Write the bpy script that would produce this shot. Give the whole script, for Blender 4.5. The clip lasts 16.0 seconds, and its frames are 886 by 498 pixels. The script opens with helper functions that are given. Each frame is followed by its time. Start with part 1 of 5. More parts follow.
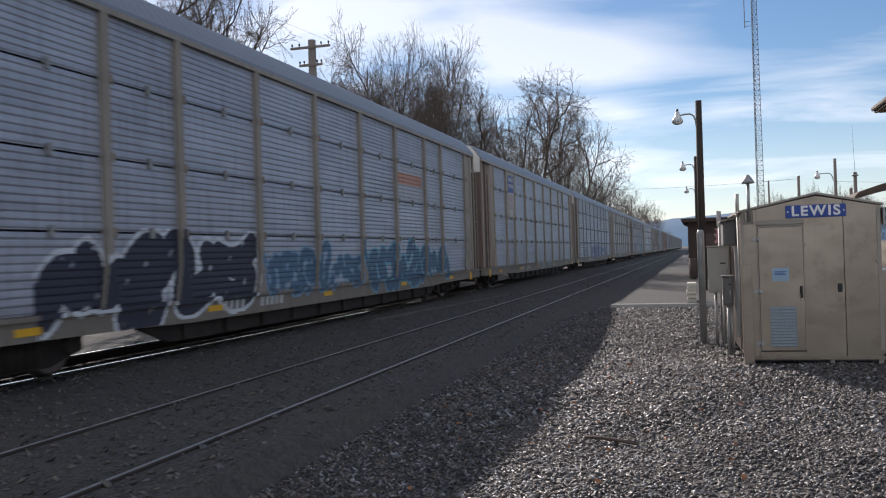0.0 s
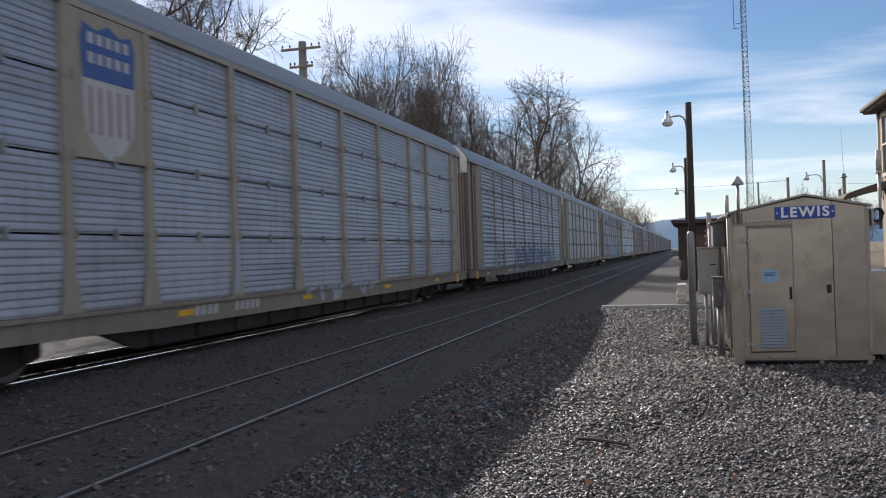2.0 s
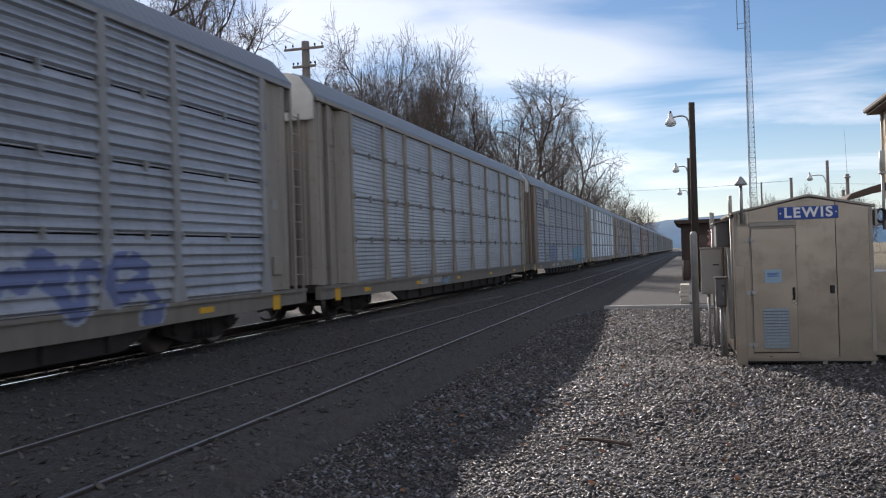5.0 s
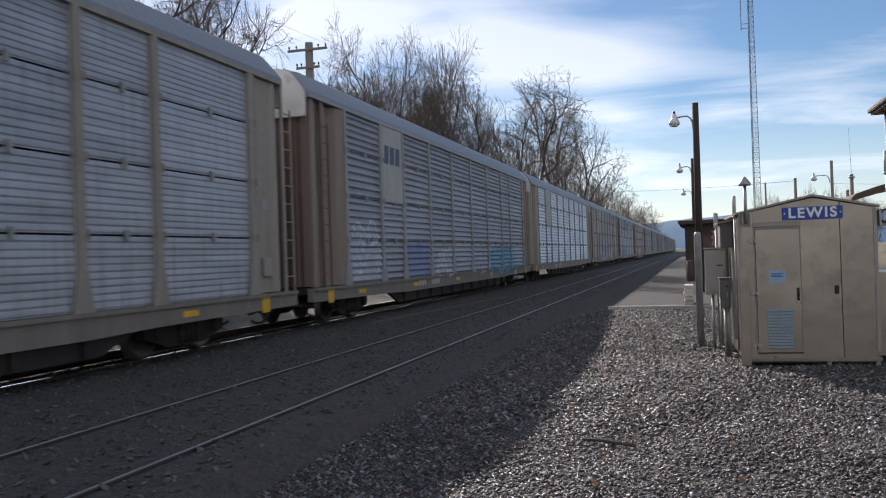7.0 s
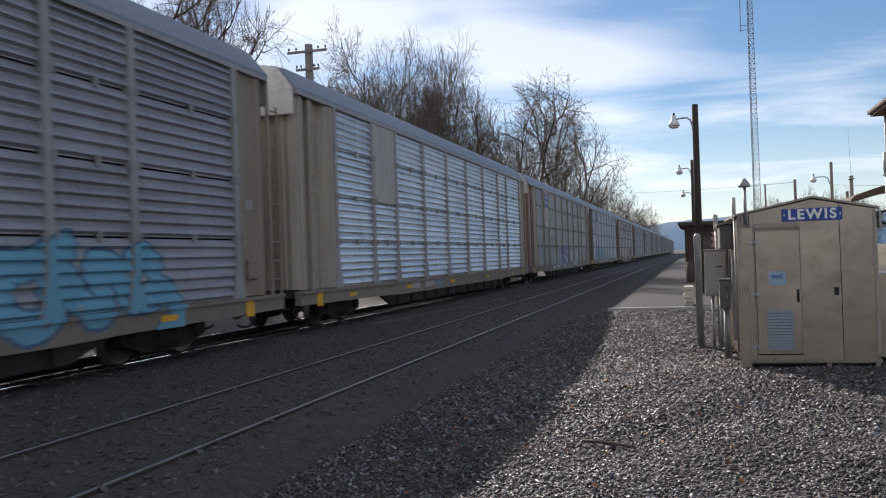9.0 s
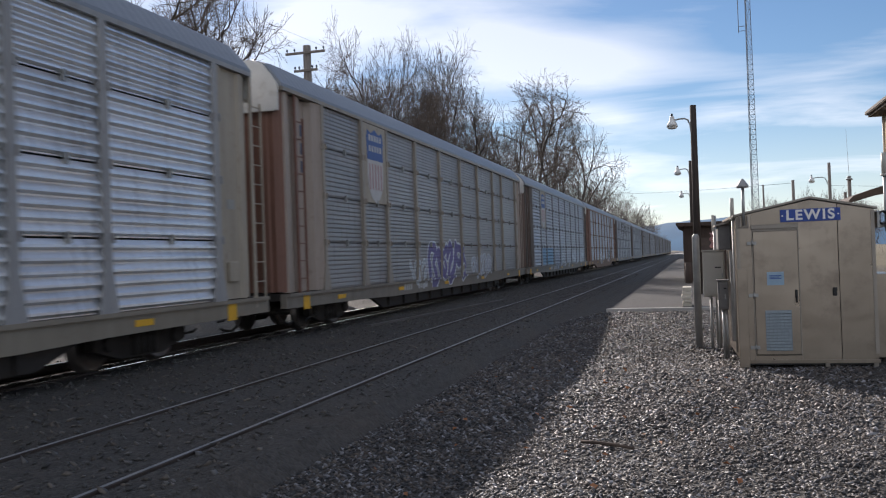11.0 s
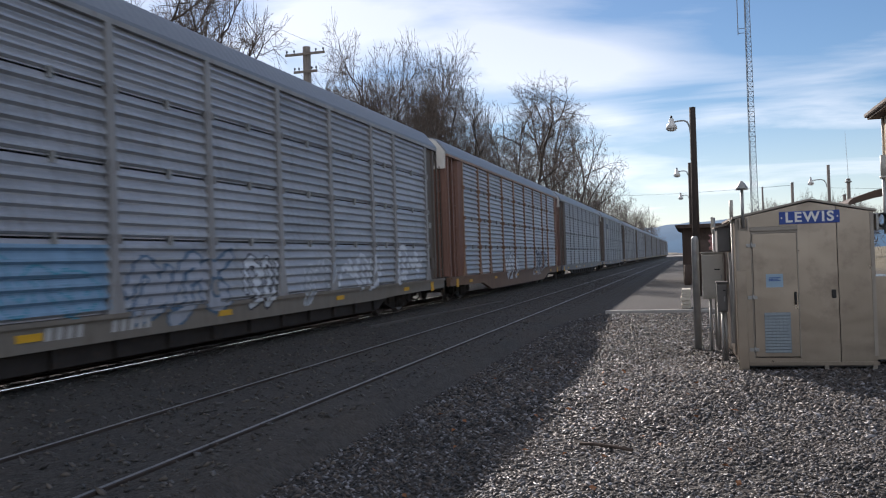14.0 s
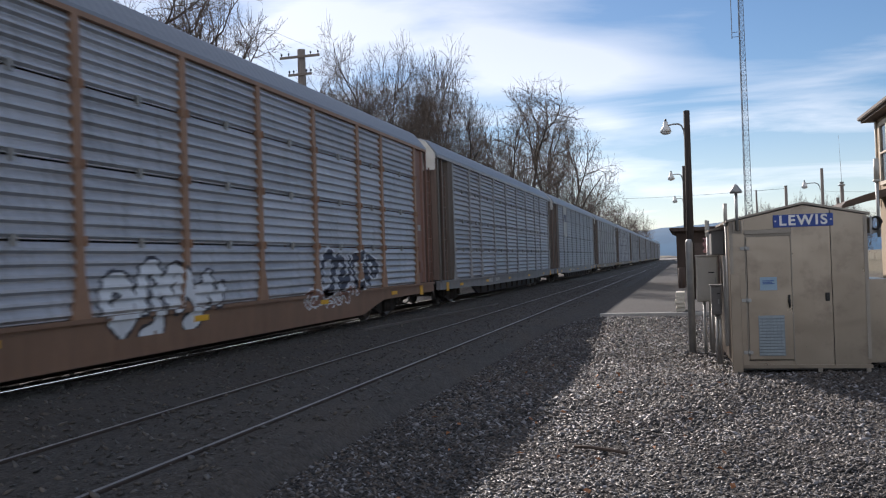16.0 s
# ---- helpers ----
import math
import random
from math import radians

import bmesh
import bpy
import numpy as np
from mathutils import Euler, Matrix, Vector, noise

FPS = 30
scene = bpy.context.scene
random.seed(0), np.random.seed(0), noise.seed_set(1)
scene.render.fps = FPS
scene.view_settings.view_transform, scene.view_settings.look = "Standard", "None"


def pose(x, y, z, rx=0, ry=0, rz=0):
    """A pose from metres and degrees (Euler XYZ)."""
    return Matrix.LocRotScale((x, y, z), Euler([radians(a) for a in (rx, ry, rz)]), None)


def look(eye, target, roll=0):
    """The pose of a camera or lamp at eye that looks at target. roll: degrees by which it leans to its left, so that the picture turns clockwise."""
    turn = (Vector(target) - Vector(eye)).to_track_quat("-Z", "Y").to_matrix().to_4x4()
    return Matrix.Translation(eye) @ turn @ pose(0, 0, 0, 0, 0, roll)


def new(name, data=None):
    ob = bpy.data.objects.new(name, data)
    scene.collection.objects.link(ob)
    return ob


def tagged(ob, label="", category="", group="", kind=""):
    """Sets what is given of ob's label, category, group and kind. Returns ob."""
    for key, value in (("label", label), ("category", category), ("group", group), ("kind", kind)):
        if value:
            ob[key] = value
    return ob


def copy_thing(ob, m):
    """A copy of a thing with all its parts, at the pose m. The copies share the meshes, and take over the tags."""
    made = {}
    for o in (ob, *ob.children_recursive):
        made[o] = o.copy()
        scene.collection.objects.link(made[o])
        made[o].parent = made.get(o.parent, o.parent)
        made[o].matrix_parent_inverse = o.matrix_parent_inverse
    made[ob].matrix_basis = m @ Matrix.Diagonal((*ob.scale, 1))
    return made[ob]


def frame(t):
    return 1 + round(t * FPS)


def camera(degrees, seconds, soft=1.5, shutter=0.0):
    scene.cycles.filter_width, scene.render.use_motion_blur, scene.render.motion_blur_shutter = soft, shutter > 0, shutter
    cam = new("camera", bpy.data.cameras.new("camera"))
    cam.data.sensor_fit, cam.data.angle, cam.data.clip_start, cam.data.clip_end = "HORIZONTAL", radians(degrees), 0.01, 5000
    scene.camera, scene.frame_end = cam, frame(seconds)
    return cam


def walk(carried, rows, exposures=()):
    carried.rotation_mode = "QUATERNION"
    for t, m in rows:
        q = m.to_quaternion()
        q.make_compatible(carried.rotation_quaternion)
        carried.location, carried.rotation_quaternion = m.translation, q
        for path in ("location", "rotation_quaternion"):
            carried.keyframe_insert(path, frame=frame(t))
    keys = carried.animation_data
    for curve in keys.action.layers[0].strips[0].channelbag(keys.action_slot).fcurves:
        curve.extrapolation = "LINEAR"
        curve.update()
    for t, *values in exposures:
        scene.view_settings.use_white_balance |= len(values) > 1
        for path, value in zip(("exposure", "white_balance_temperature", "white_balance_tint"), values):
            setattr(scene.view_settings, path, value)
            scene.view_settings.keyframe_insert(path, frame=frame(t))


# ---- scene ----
# The camera stands beside two tracks; y runs along the rails, z = 0 is the top of the rails.
cam = camera(53.94, 16.0, soft=1.15, shutter=0.25)
EYE = Vector((0, 0, 1.54))
AIM = (  # seconds, degrees left of the track, degrees up, roll
    (0, 16.220, 0.311, -1.870),
    (0.5, 16.154, 0.255, -1.718),
    (1, 15.909, 0.287, -1.770),
    (1.5, 15.635, 0.382, -1.810),
    (2, 15.616, 0.401, -1.952),
    (2.5, 15.615, 0.353, -1.985),
    (3, 15.647, 0.364, -1.880),
    (3.5, 15.688, 0.367, -1.825),
    (4, 15.694, 0.390, -1.799),
    (6.5, 16.019, 0.413, -1.967),
    (7, 16.036, 0.458, -1.930),
    (7.5, 16.041, 0.533, -2.022),
    (8, 16.020, 0.552, -2.001),
    (8.5, 15.993, 0.542, -1.943),
    (9, 16.019, 0.567, -1.966),
    (11.5, 15.901, 0.665, -2.041),
    (12, 15.934, 0.724, -2.034),
    (12.5, 15.962, 0.754, -1.982),
    (13, 15.953, 0.807, -1.991),
    (13.5, 15.912, 0.778, -1.896),
    (14, 15.862, 0.721, -1.915),
    (14.5, 15.851, 0.703, -2.033),
    (15, 15.848, 0.714, -2.087),
    (15.5, 15.761, 0.742, -1.896),
    (16, 15.503, 0.903, -1.893),
)


def aim(yaw, pitch, roll):
    y, p = radians(yaw), radians(pitch)
    way = Vector((-math.sin(y) * math.cos(p), math.cos(y) * math.cos(p), math.sin(p)))
    return look(EYE, EYE + way * 10, roll)


walk(cam, [(t, aim(a, b, c)) for t, a, b, c in AIM], exposures=[(0, 0.72, 5950, 14), (16, 0.72, 5950, 14)])

# ---- light ----
SUN_LEFT, SUN_UP = 31.5, 24.6
sun_way = Vector((-math.sin(radians(SUN_LEFT)) * math.cos(radians(SUN_UP)), math.cos(radians(SUN_LEFT)) * math.cos(radians(SUN_UP)), math.sin(radians(SUN_UP))))
sun_data = bpy.data.lights.new("sun", "SUN")
sun_data.energy, sun_data.angle, sun_data.color = 3.7, radians(0.55), (1.0, 0.87, 0.72)
sun = new("sun", sun_data)
sun.matrix_world = look(sun_way * 50, (0, 0, 0))

world = bpy.data.worlds.new("sky")
scene.world = world
world.use_nodes = True
wn, wl = world.node_tree.nodes, world.node_tree.links
wn.clear()
sky = wn.new("ShaderNodeTexSky")
sky.sky_type, sky.sun_disc = "NISHITA", False
sky.sun_elevation, sky.sun_rotation = radians(SUN_UP), radians(-SUN_LEFT)
sky.air_density, sky.dust_density, sky.ozone_density = 1.0, 0.15, 2.5
coord = wn.new("ShaderNodeTexCoord")
sep = wn.new("ShaderNodeSeparateXYZ")
wl.new(coord.outputs["Generated"], sep.inputs[0])


def wmath(op, a, b=None, clamp=False):
    n = wn.new("ShaderNodeMath")
    n.operation, n.use_clamp = op, clamp
    for i, v in enumerate((a, b)):
        if v is None:
            continue
        if isinstance(v, (int, float)):
            n.inputs[i].default_value = v
        else:
            wl.new(v, n.inputs[i])
    return n.outputs[0]


# thin cloud sheet: the direction is carried to a flat layer overhead
height = wmath("MAXIMUM", sep.outputs[2], 0.03)
lift = wmath("ADD", height, 0.12)
flat = wn.new("ShaderNodeCombineXYZ")
wl.new(wmath("DIVIDE", sep.outputs[0], lift), flat.inputs[0])
wl.new(wmath("DIVIDE", sep.outputs[1], lift), flat.inputs[1])
stretch = wn.new("ShaderNodeMapping")
stretch.inputs["Rotation"].default_value = (0, 0, radians(-14))
stretch.inputs["Scale"].default_value = (0.62, 1.15, 1)
stretch.inputs["Location"].default_value = (0.9, 0.35, 0)
wl.new(flat.outputs[0], stretch.inputs[0])
clouds = wn.new("ShaderNodeTexNoise")
clouds.inputs["Scale"].default_value, clouds.inputs["Detail"].default_value = 1.3, 9
clouds.inputs["Roughness"].default_value, clouds.inputs["Distortion"].default_value = 0.55, 0.5
wl.new(stretch.outputs[0], clouds.inputs["Vector"])
shape = wn.new("ShaderNodeValToRGB")
shape.color_ramp.elements[0].position, shape.color_ramp.elements[1].position = 0.40, 0.63
# unseen cloud added behind the camera to brighten the shade; sheet thins a little eastward
drift = wmath("SUBTRACT", wmath("MULTIPLY", wmath("SUBTRACT", 0.85, sep.outputs[1]), 0.14), wmath("MULTIPLY", wmath("ADD", sep.outputs[0], 0.25), 0.08))
# the larger banks of the sheet: across, up, half widths, tilt, weight
BANKS = (
    (-0.43, 0.31, 0.085, 0.030, -0.10, 0.20), (-0.13, 0.222, 0.105, 0.026, -0.12, 0.24), (-0.215, 0.250, 0.05, 0.022, -0.1, 0.12),
    (-0.085, 0.152, 0.035, 0.011, -0.1, 0.16), (-0.085, 0.095, 0.045, 0.014, -0.05, 0.16), (0.14, 0.155, 0.085, 0.013, 0.05, 0.13),
    (-0.28, 0.290, 0.030, 0.010, -0.1, -0.07), (-0.28, 0.275, 0.16, 0.05, 0.0, 0.07), (0.13, 0.235, 0.11, 0.026, 0.0, -0.16), (-0.02, 0.172, 0.055, 0.012, 0.0, -0.10),
    (0.02, 0.128, 0.06, 0.016, 0.0, -0.11), (0.15, 0.11, 0.09, 0.014, 0.0, -0.08), (0.0, 0.285, 0.12, 0.018, 0.1, -0.05),
)
ahead = wmath("MAXIMUM", sep.outputs[1], 0.05)
across, up = wmath("DIVIDE", sep.outputs[0], ahead), wmath("DIVIDE", sep.outputs[2], ahead)
frayed = wmath("MULTIPLY", wmath("SUBTRACT", clouds.outputs[0], 0.5), 1.6)
banks = wmath("MULTIPLY", clouds.outputs[0], 0.8)
for bx, bz, wx, wz, tilt, weight in BANKS:
    du = wmath("SUBTRACT", across, bx)
    dv = wmath("SUBTRACT", wmath("SUBTRACT", up, bz), wmath("MULTIPLY", du, tilt))
    du, dv = wmath("ADD", wmath("DIVIDE", du, wx), frayed), wmath("ADD", wmath("DIVIDE", dv, wz), frayed)
    near = wmath("EXPONENT", wmath("MULTIPLY", wmath("ADD", wmath("MULTIPLY", du, du), wmath("MULTIPLY", dv, dv)), -0.8))
    banks = wmath("ADD", banks, wmath("MULTIPLY", near, weight))
banks = wmath("ADD", banks, 0.085)
wl.new(wmath("ADD", banks, drift), shape.inputs[0])
# low haze lies over the horizon
haze = wmath("MULTIPLY", wmath("SUBTRACT", 1.0, wmath("DIVIDE", height, 0.16), True), 0.30)
cover = wmath("MAXIMUM", wmath("MULTIPLY", shape.outputs[0], 0.66, True), haze)
white = wn.new("ShaderNodeMix")
white.data_type, white.blend_type = "RGBA", "ADD"
white.inputs[0].default_value = 1.0
deep = wn.new("ShaderNodeHueSaturation")
deep.inputs["Saturation"].default_value, deep.inputs["Value"].default_value = 1.06, 0.58
wl.new(sky.outputs[0], deep.inputs["Color"])
lum = wn.new("ShaderNodeRGBToBW")
wl.new(sky.outputs[0], lum.inputs[0])
gain = wmath("ADD", wmath("MULTIPLY", lum.outputs[0], 0.52), 4.7)
cloud_col = wn.new("ShaderNodeMix")
cloud_col.data_type = "RGBA"
cloud_col.blend_type = "MULTIPLY"
cloud_col.inputs[0].default_value = 1.0
cloud_col.inputs[6].default_value = (1.0, 0.985, 0.96, 1)
wl.new(gain, cloud_col.inputs[7])
mixed = wn.new("ShaderNodeMix")
mixed.data_type = "RGBA"
wl.new(cover, mixed.inputs[0])
wl.new(deep.outputs[0], mixed.inputs[6])
wl.new(cloud_col.outputs[2], mixed.inputs[7])
bg = wn.new("ShaderNodeBackground")
bg.inputs["Strength"].default_value = 0.092
wl.new(mixed.outputs[2], bg.inputs[0])
wout = wn.new("ShaderNodeOutputWorld")
wl.new(bg.outputs[0], wout.inputs[0])

# ---- materials ----


class Nodes:
    """A small builder for node materials."""

    def __init__(self, name):
        self.m = bpy.data.materials.new(name)
        self.m.use_nodes = True
        self.t = self.m.node_tree
        self.b = self.t.nodes["Principled BSDF"]
        self.tc = self.t.nodes.new("ShaderNodeTexCoord")

    def put(self, value, socket):
        if isinstance(value, bpy.types.NodeSocket):
            self.t.links.new(value, socket)
        elif isinstance(value, (tuple, list)) and len(value) == 3 and socket.type == "RGBA":
            socket.default_value = (*value, 1)
        else:
            socket.default_value = value

    def math(self, op, a, b=0.0, clamp=False):
        n = self.t.nodes.new("ShaderNodeMath")
        n.operation, n.use_clamp = op, clamp
        self.put(a, n.inputs[0])
        self.put(b, n.inputs[1])
        return n.outputs[0]

    def mix(self, f, a, b, blend="MIX"):
        n = self.t.nodes.new("ShaderNodeMix")
        n.data_type, n.blend_type = "RGBA", blend
        self.put(f, n.inputs[0])
        self.put(a, n.inputs[6])
        self.put(b, n.inputs[7])
        return n.outputs[2]

    def vec(self, source=None, scale=(1, 1, 1), loc=(0, 0, 0)):
        n = self.t.nodes.new("ShaderNodeMapping")
        self.t.links.new(source or self.tc.outputs["Object"], n.inputs[0])
        n.inputs["Scale"].default_value, n.inputs["Location"].default_value = scale, loc
        return n.outputs[0]

    def noise(self, vec, scale, detail=4, rough=0.55, dist=0.0):
        n = self.t.nodes.new("ShaderNodeTexNoise")
        self.t.links.new(vec, n.inputs["Vector"])
        n.inputs["Scale"].default_value, n.inputs["Detail"].default_value = scale, detail
        n.inputs["Roughness"].default_value, n.inputs["Distortion"].default_value = rough, dist
        return n.outputs[0]

    def ramp(self, f, lo, hi):
        n = self.t.nodes.new("ShaderNodeMapRange")
        self.put(f, n.inputs[0])
        n.inputs[1].default_value, n.inputs[2].default_value = lo, hi
        return n.outputs[0]

    def random(self):
        return self.t.nodes.new("ShaderNodeObjectInfo").outputs["Random"]

    def island(self):
        return self.t.nodes.new("ShaderNodeNewGeometry").outputs["Random Per Island"]

    def shifted(self):
        """Object coordinates, moved by chance from object to object."""
        n = self.t.nodes.new("ShaderNodeVectorMath")
        n.operation = "ADD"
        self.t.links.new(self.tc.outputs["Object"], n.inputs[0])
        c = self.t.nodes.new("ShaderNodeCombineXYZ")
        r = self.math("MULTIPLY", self.random(), 37.0)
        for i in range(3):
            self.t.links.new(r, c.inputs[i])
        self.t.links.new(c.outputs[0], n.inputs[1])
        return n.outputs[0]

    def bump(self, heights, strength, distance=0.01):
        n = self.t.nodes.new("ShaderNodeBump")
        self.put(heights, n.inputs["Height"])
        n.inputs["Strength"].default_value, n.inputs["Distance"].default_value = strength, distance
        self.t.links.new(n.outputs[0], self.b.inputs["Normal"])

    def done(self, color, rough=0.7, metal=0.0):
        self.put(color, self.b.inputs["Base Color"])
        self.put(rough, self.b.inputs["Roughness"])
        self.put(metal, self.b.inputs["Metallic"])
        return self.m


def tone(c, k):
    return tuple(min(1.0, v * k) for v in c)


def surface(name, base, rough=0.7, metal=0.0, vary=0.3, scale=2.0, fine=30.0, bump=0.25, stain=None, stretch=(1, 1, 1), depth=0.01):
    n = Nodes(name)
    v = n.vec(n.shifted(), stretch)
    a, b = n.noise(v, scale, 5), n.noise(v, fine, 3)
    col = n.mix(n.ramp(a, 0.3, 0.7), tone(base, 1 - vary), tone(base, 1 + vary))
    col = n.mix(n.math("MULTIPLY", n.ramp(b, 0.35, 0.7), 0.35), col, tone(base, 1 - 1.3 * vary))
    if stain:
        s = n.noise(n.vec(n.shifted(), stretch, (7, 3, 5)), scale * 1.7, 6, 0.65)
        col = n.mix(n.math("MULTIPLY", n.ramp(s, 0.56, 0.74), 0.55, True), col, stain)
    n.bump(b, bump, depth)
    r = n.math("ADD", n.math("MULTIPLY", a, 0.25), rough - 0.12, True)
    return n.done(col, r, metal)


def car_steel(name, base, metal=0.35, rough=0.42, grime=(0.10, 0.085, 0.07)):
    """Weathered galvanised sheet, streaked along the car."""
    n = Nodes(name)
    v = n.shifted()
    long = n.noise(n.vec(v, (1, 0.25, 3.0)), 1.6, 5, 0.6)
    run = n.noise(n.vec(v, (1, 5.0, 0.35)), 1.7, 4, 0.6)
    fine = n.noise(v, 45, 3)
    each = n.random()
    col = n.mix(n.ramp(long, 0.3, 0.7), tone(base, 0.75), tone(base, 1.2))
    col = n.mix(n.math("MULTIPLY", n.ramp(run, 0.5, 0.78), 0.5), col, grime)
    col = n.mix(n.math("MULTIPLY", n.ramp(fine, 0.5, 0.8), 0.25), col, grime)
    col = n.mix(n.math("MULTIPLY", n.ramp(each, 0.55, 1.0), 0.3), col, tone(base, 1.35))
    n.bump(fine, 0.08, 0.004)
    return n.done(col, n.math("ADD", n.math("MULTIPLY", long, 0.3), rough - 0.12), metal)


def car_paint(name, base, rust=(0.13, 0.06, 0.03)):
    n = Nodes(name)
    v = n.shifted()
    run = n.noise(n.vec(v, (2.0, 2.0, 0.3)), 1.5, 6, 0.65)
    fine = n.noise(v, 5.5, 6, 0.7)
    col = n.mix(n.ramp(run, 0.3, 0.75), tone(base, 1.1), tone(base, 0.78))
    col = n.mix(n.math("MULTIPLY", n.ramp(fine, 0.56, 0.74), 0.4), col, rust)
    n.bump(fine, 0.1, 0.003)
    return n.done(col, 0.58, 0.0)


def gravel_mat(name, base, warm, low=0.16, high=4.8):
    n = Nodes(name)
    r = n.island()
    col = n.mix(n.math("POWER", r, 3.2), tone(base, low), tone(base, high))
    col = n.mix(n.math("GREATER_THAN", n.math("FRACT", n.math("MULTIPLY", r, 17.3)), 0.60), col, n.mix(n.math("FRACT", n.math("MULTIPLY", r, 7.7)), tone(warm, 0.45), tone(warm, 1.7)))
    f = n.noise(n.vec(), 60, 3)
    col = n.mix(n.math("MULTIPLY", f, 0.4), col, tone(base, 0.5))
    # drifts of tan dust and patches of darker stone
    drift = n.noise(n.vec(), 0.7, 4, 0.6)
    col = n.mix(n.math("MULTIPLY", n.ramp(drift, 0.52, 0.68), 0.45, True), col, n.mix(r, tone(warm, 0.5), tone(warm, 1.9)))
    col = n.mix(n.math("MULTIPLY", n.ramp(n.noise(n.vec(None, (1, 1, 1), (5, 2, 0)), 0.5, 4, 0.6), 0.5, 0.66), 0.4, True), col, tone(base, 0.45))
    n.bump(f, 0.3, 0.004)
    return n.done(col, n.math("ADD", n.math("MULTIPLY", n.math("FRACT", n.math("MULTIPLY", r, 31.7)), 0.42), 0.42))


def ground_mat():
    """Crushed stone by the tracks that turns to dead grass and soil far off."""
    n = Nodes("crushed_stone_ground")
    v = n.vec()
    vor = n.t.nodes.new("ShaderNodeTexVoronoi")
    n.t.links.new(v, vor.inputs["Vector"])
    vor.inputs["Scale"].default_value = 26
    patch, fine = n.noise(v, 0.45, 5, 0.6), n.noise(v, 70, 3)
    # stone tones darkened: shade in the gaps between loose stones is in the colour
    stone = n.mix(vor.outputs["Color"], (0.02, 0.019, 0.019), (0.085, 0.08, 0.074))
    stone = n.mix(n.math("MULTIPLY", n.ramp(patch, 0.35, 0.7), 0.6), stone, (0.075, 0.06, 0.046))
    sep = n.t.nodes.new("ShaderNodeSeparateXYZ")
    n.t.links.new(n.tc.outputs["Object"], sep.inputs[0])
    wob = n.math("MULTIPLY", n.math("SUBTRACT", patch, 0.5), 5.0)
    off = n.math("ADD", n.math("ABSOLUTE", n.math("ADD", sep.outputs[0], 3.5)), wob)
    grass = n.mix(n.noise(v, 3.0, 5), (0.11, 0.09, 0.05), (0.22, 0.185, 0.11))
    col = n.mix(n.ramp(off, 12.0, 16.0), stone, grass)
    n.bump(n.math("ADD", n.math("MULTIPLY", vor.outputs["Distance"], -1.0), n.math("MULTIPLY", fine, 0.3)), 0.9, 0.03)
    return n.done(col, 0.9)


def sheet_metal():
    """Weathered cream aluminium sheet, slightly wavy, dulled in patches."""
    n = Nodes("weathered_cream_aluminium")
    v = n.shifted()
    broad, patch, fine = n.noise(v, 0.9, 3), n.noise(v, 2.6, 6, 0.65), n.noise(v, 55, 3)
    run = n.noise(n.vec(v, (7, 7, 0.5)), 1.6, 5, 0.6)
    base = (0.32, 0.272, 0.220)
    col = n.mix(n.ramp(broad, 0.3, 0.7), tone(base, 0.88), tone(base, 1.1))
    col = n.mix(n.math("MULTIPLY", n.ramp(patch, 0.53, 0.72), 0.65, True), col, (0.19, 0.155, 0.128))
    col = n.mix(n.math("MULTIPLY", n.ramp(run, 0.56, 0.75), 0.3, True), col, (0.26, 0.22, 0.18))
    n.bump(n.math("ADD", n.math("MULTIPLY", broad, 6.0), n.math("MULTIPLY", fine, 0.06)), 0.35, 0.01)
    return n.done(col, n.math("ADD", n.math("MULTIPLY", patch, 0.22), 0.20), 0.8)


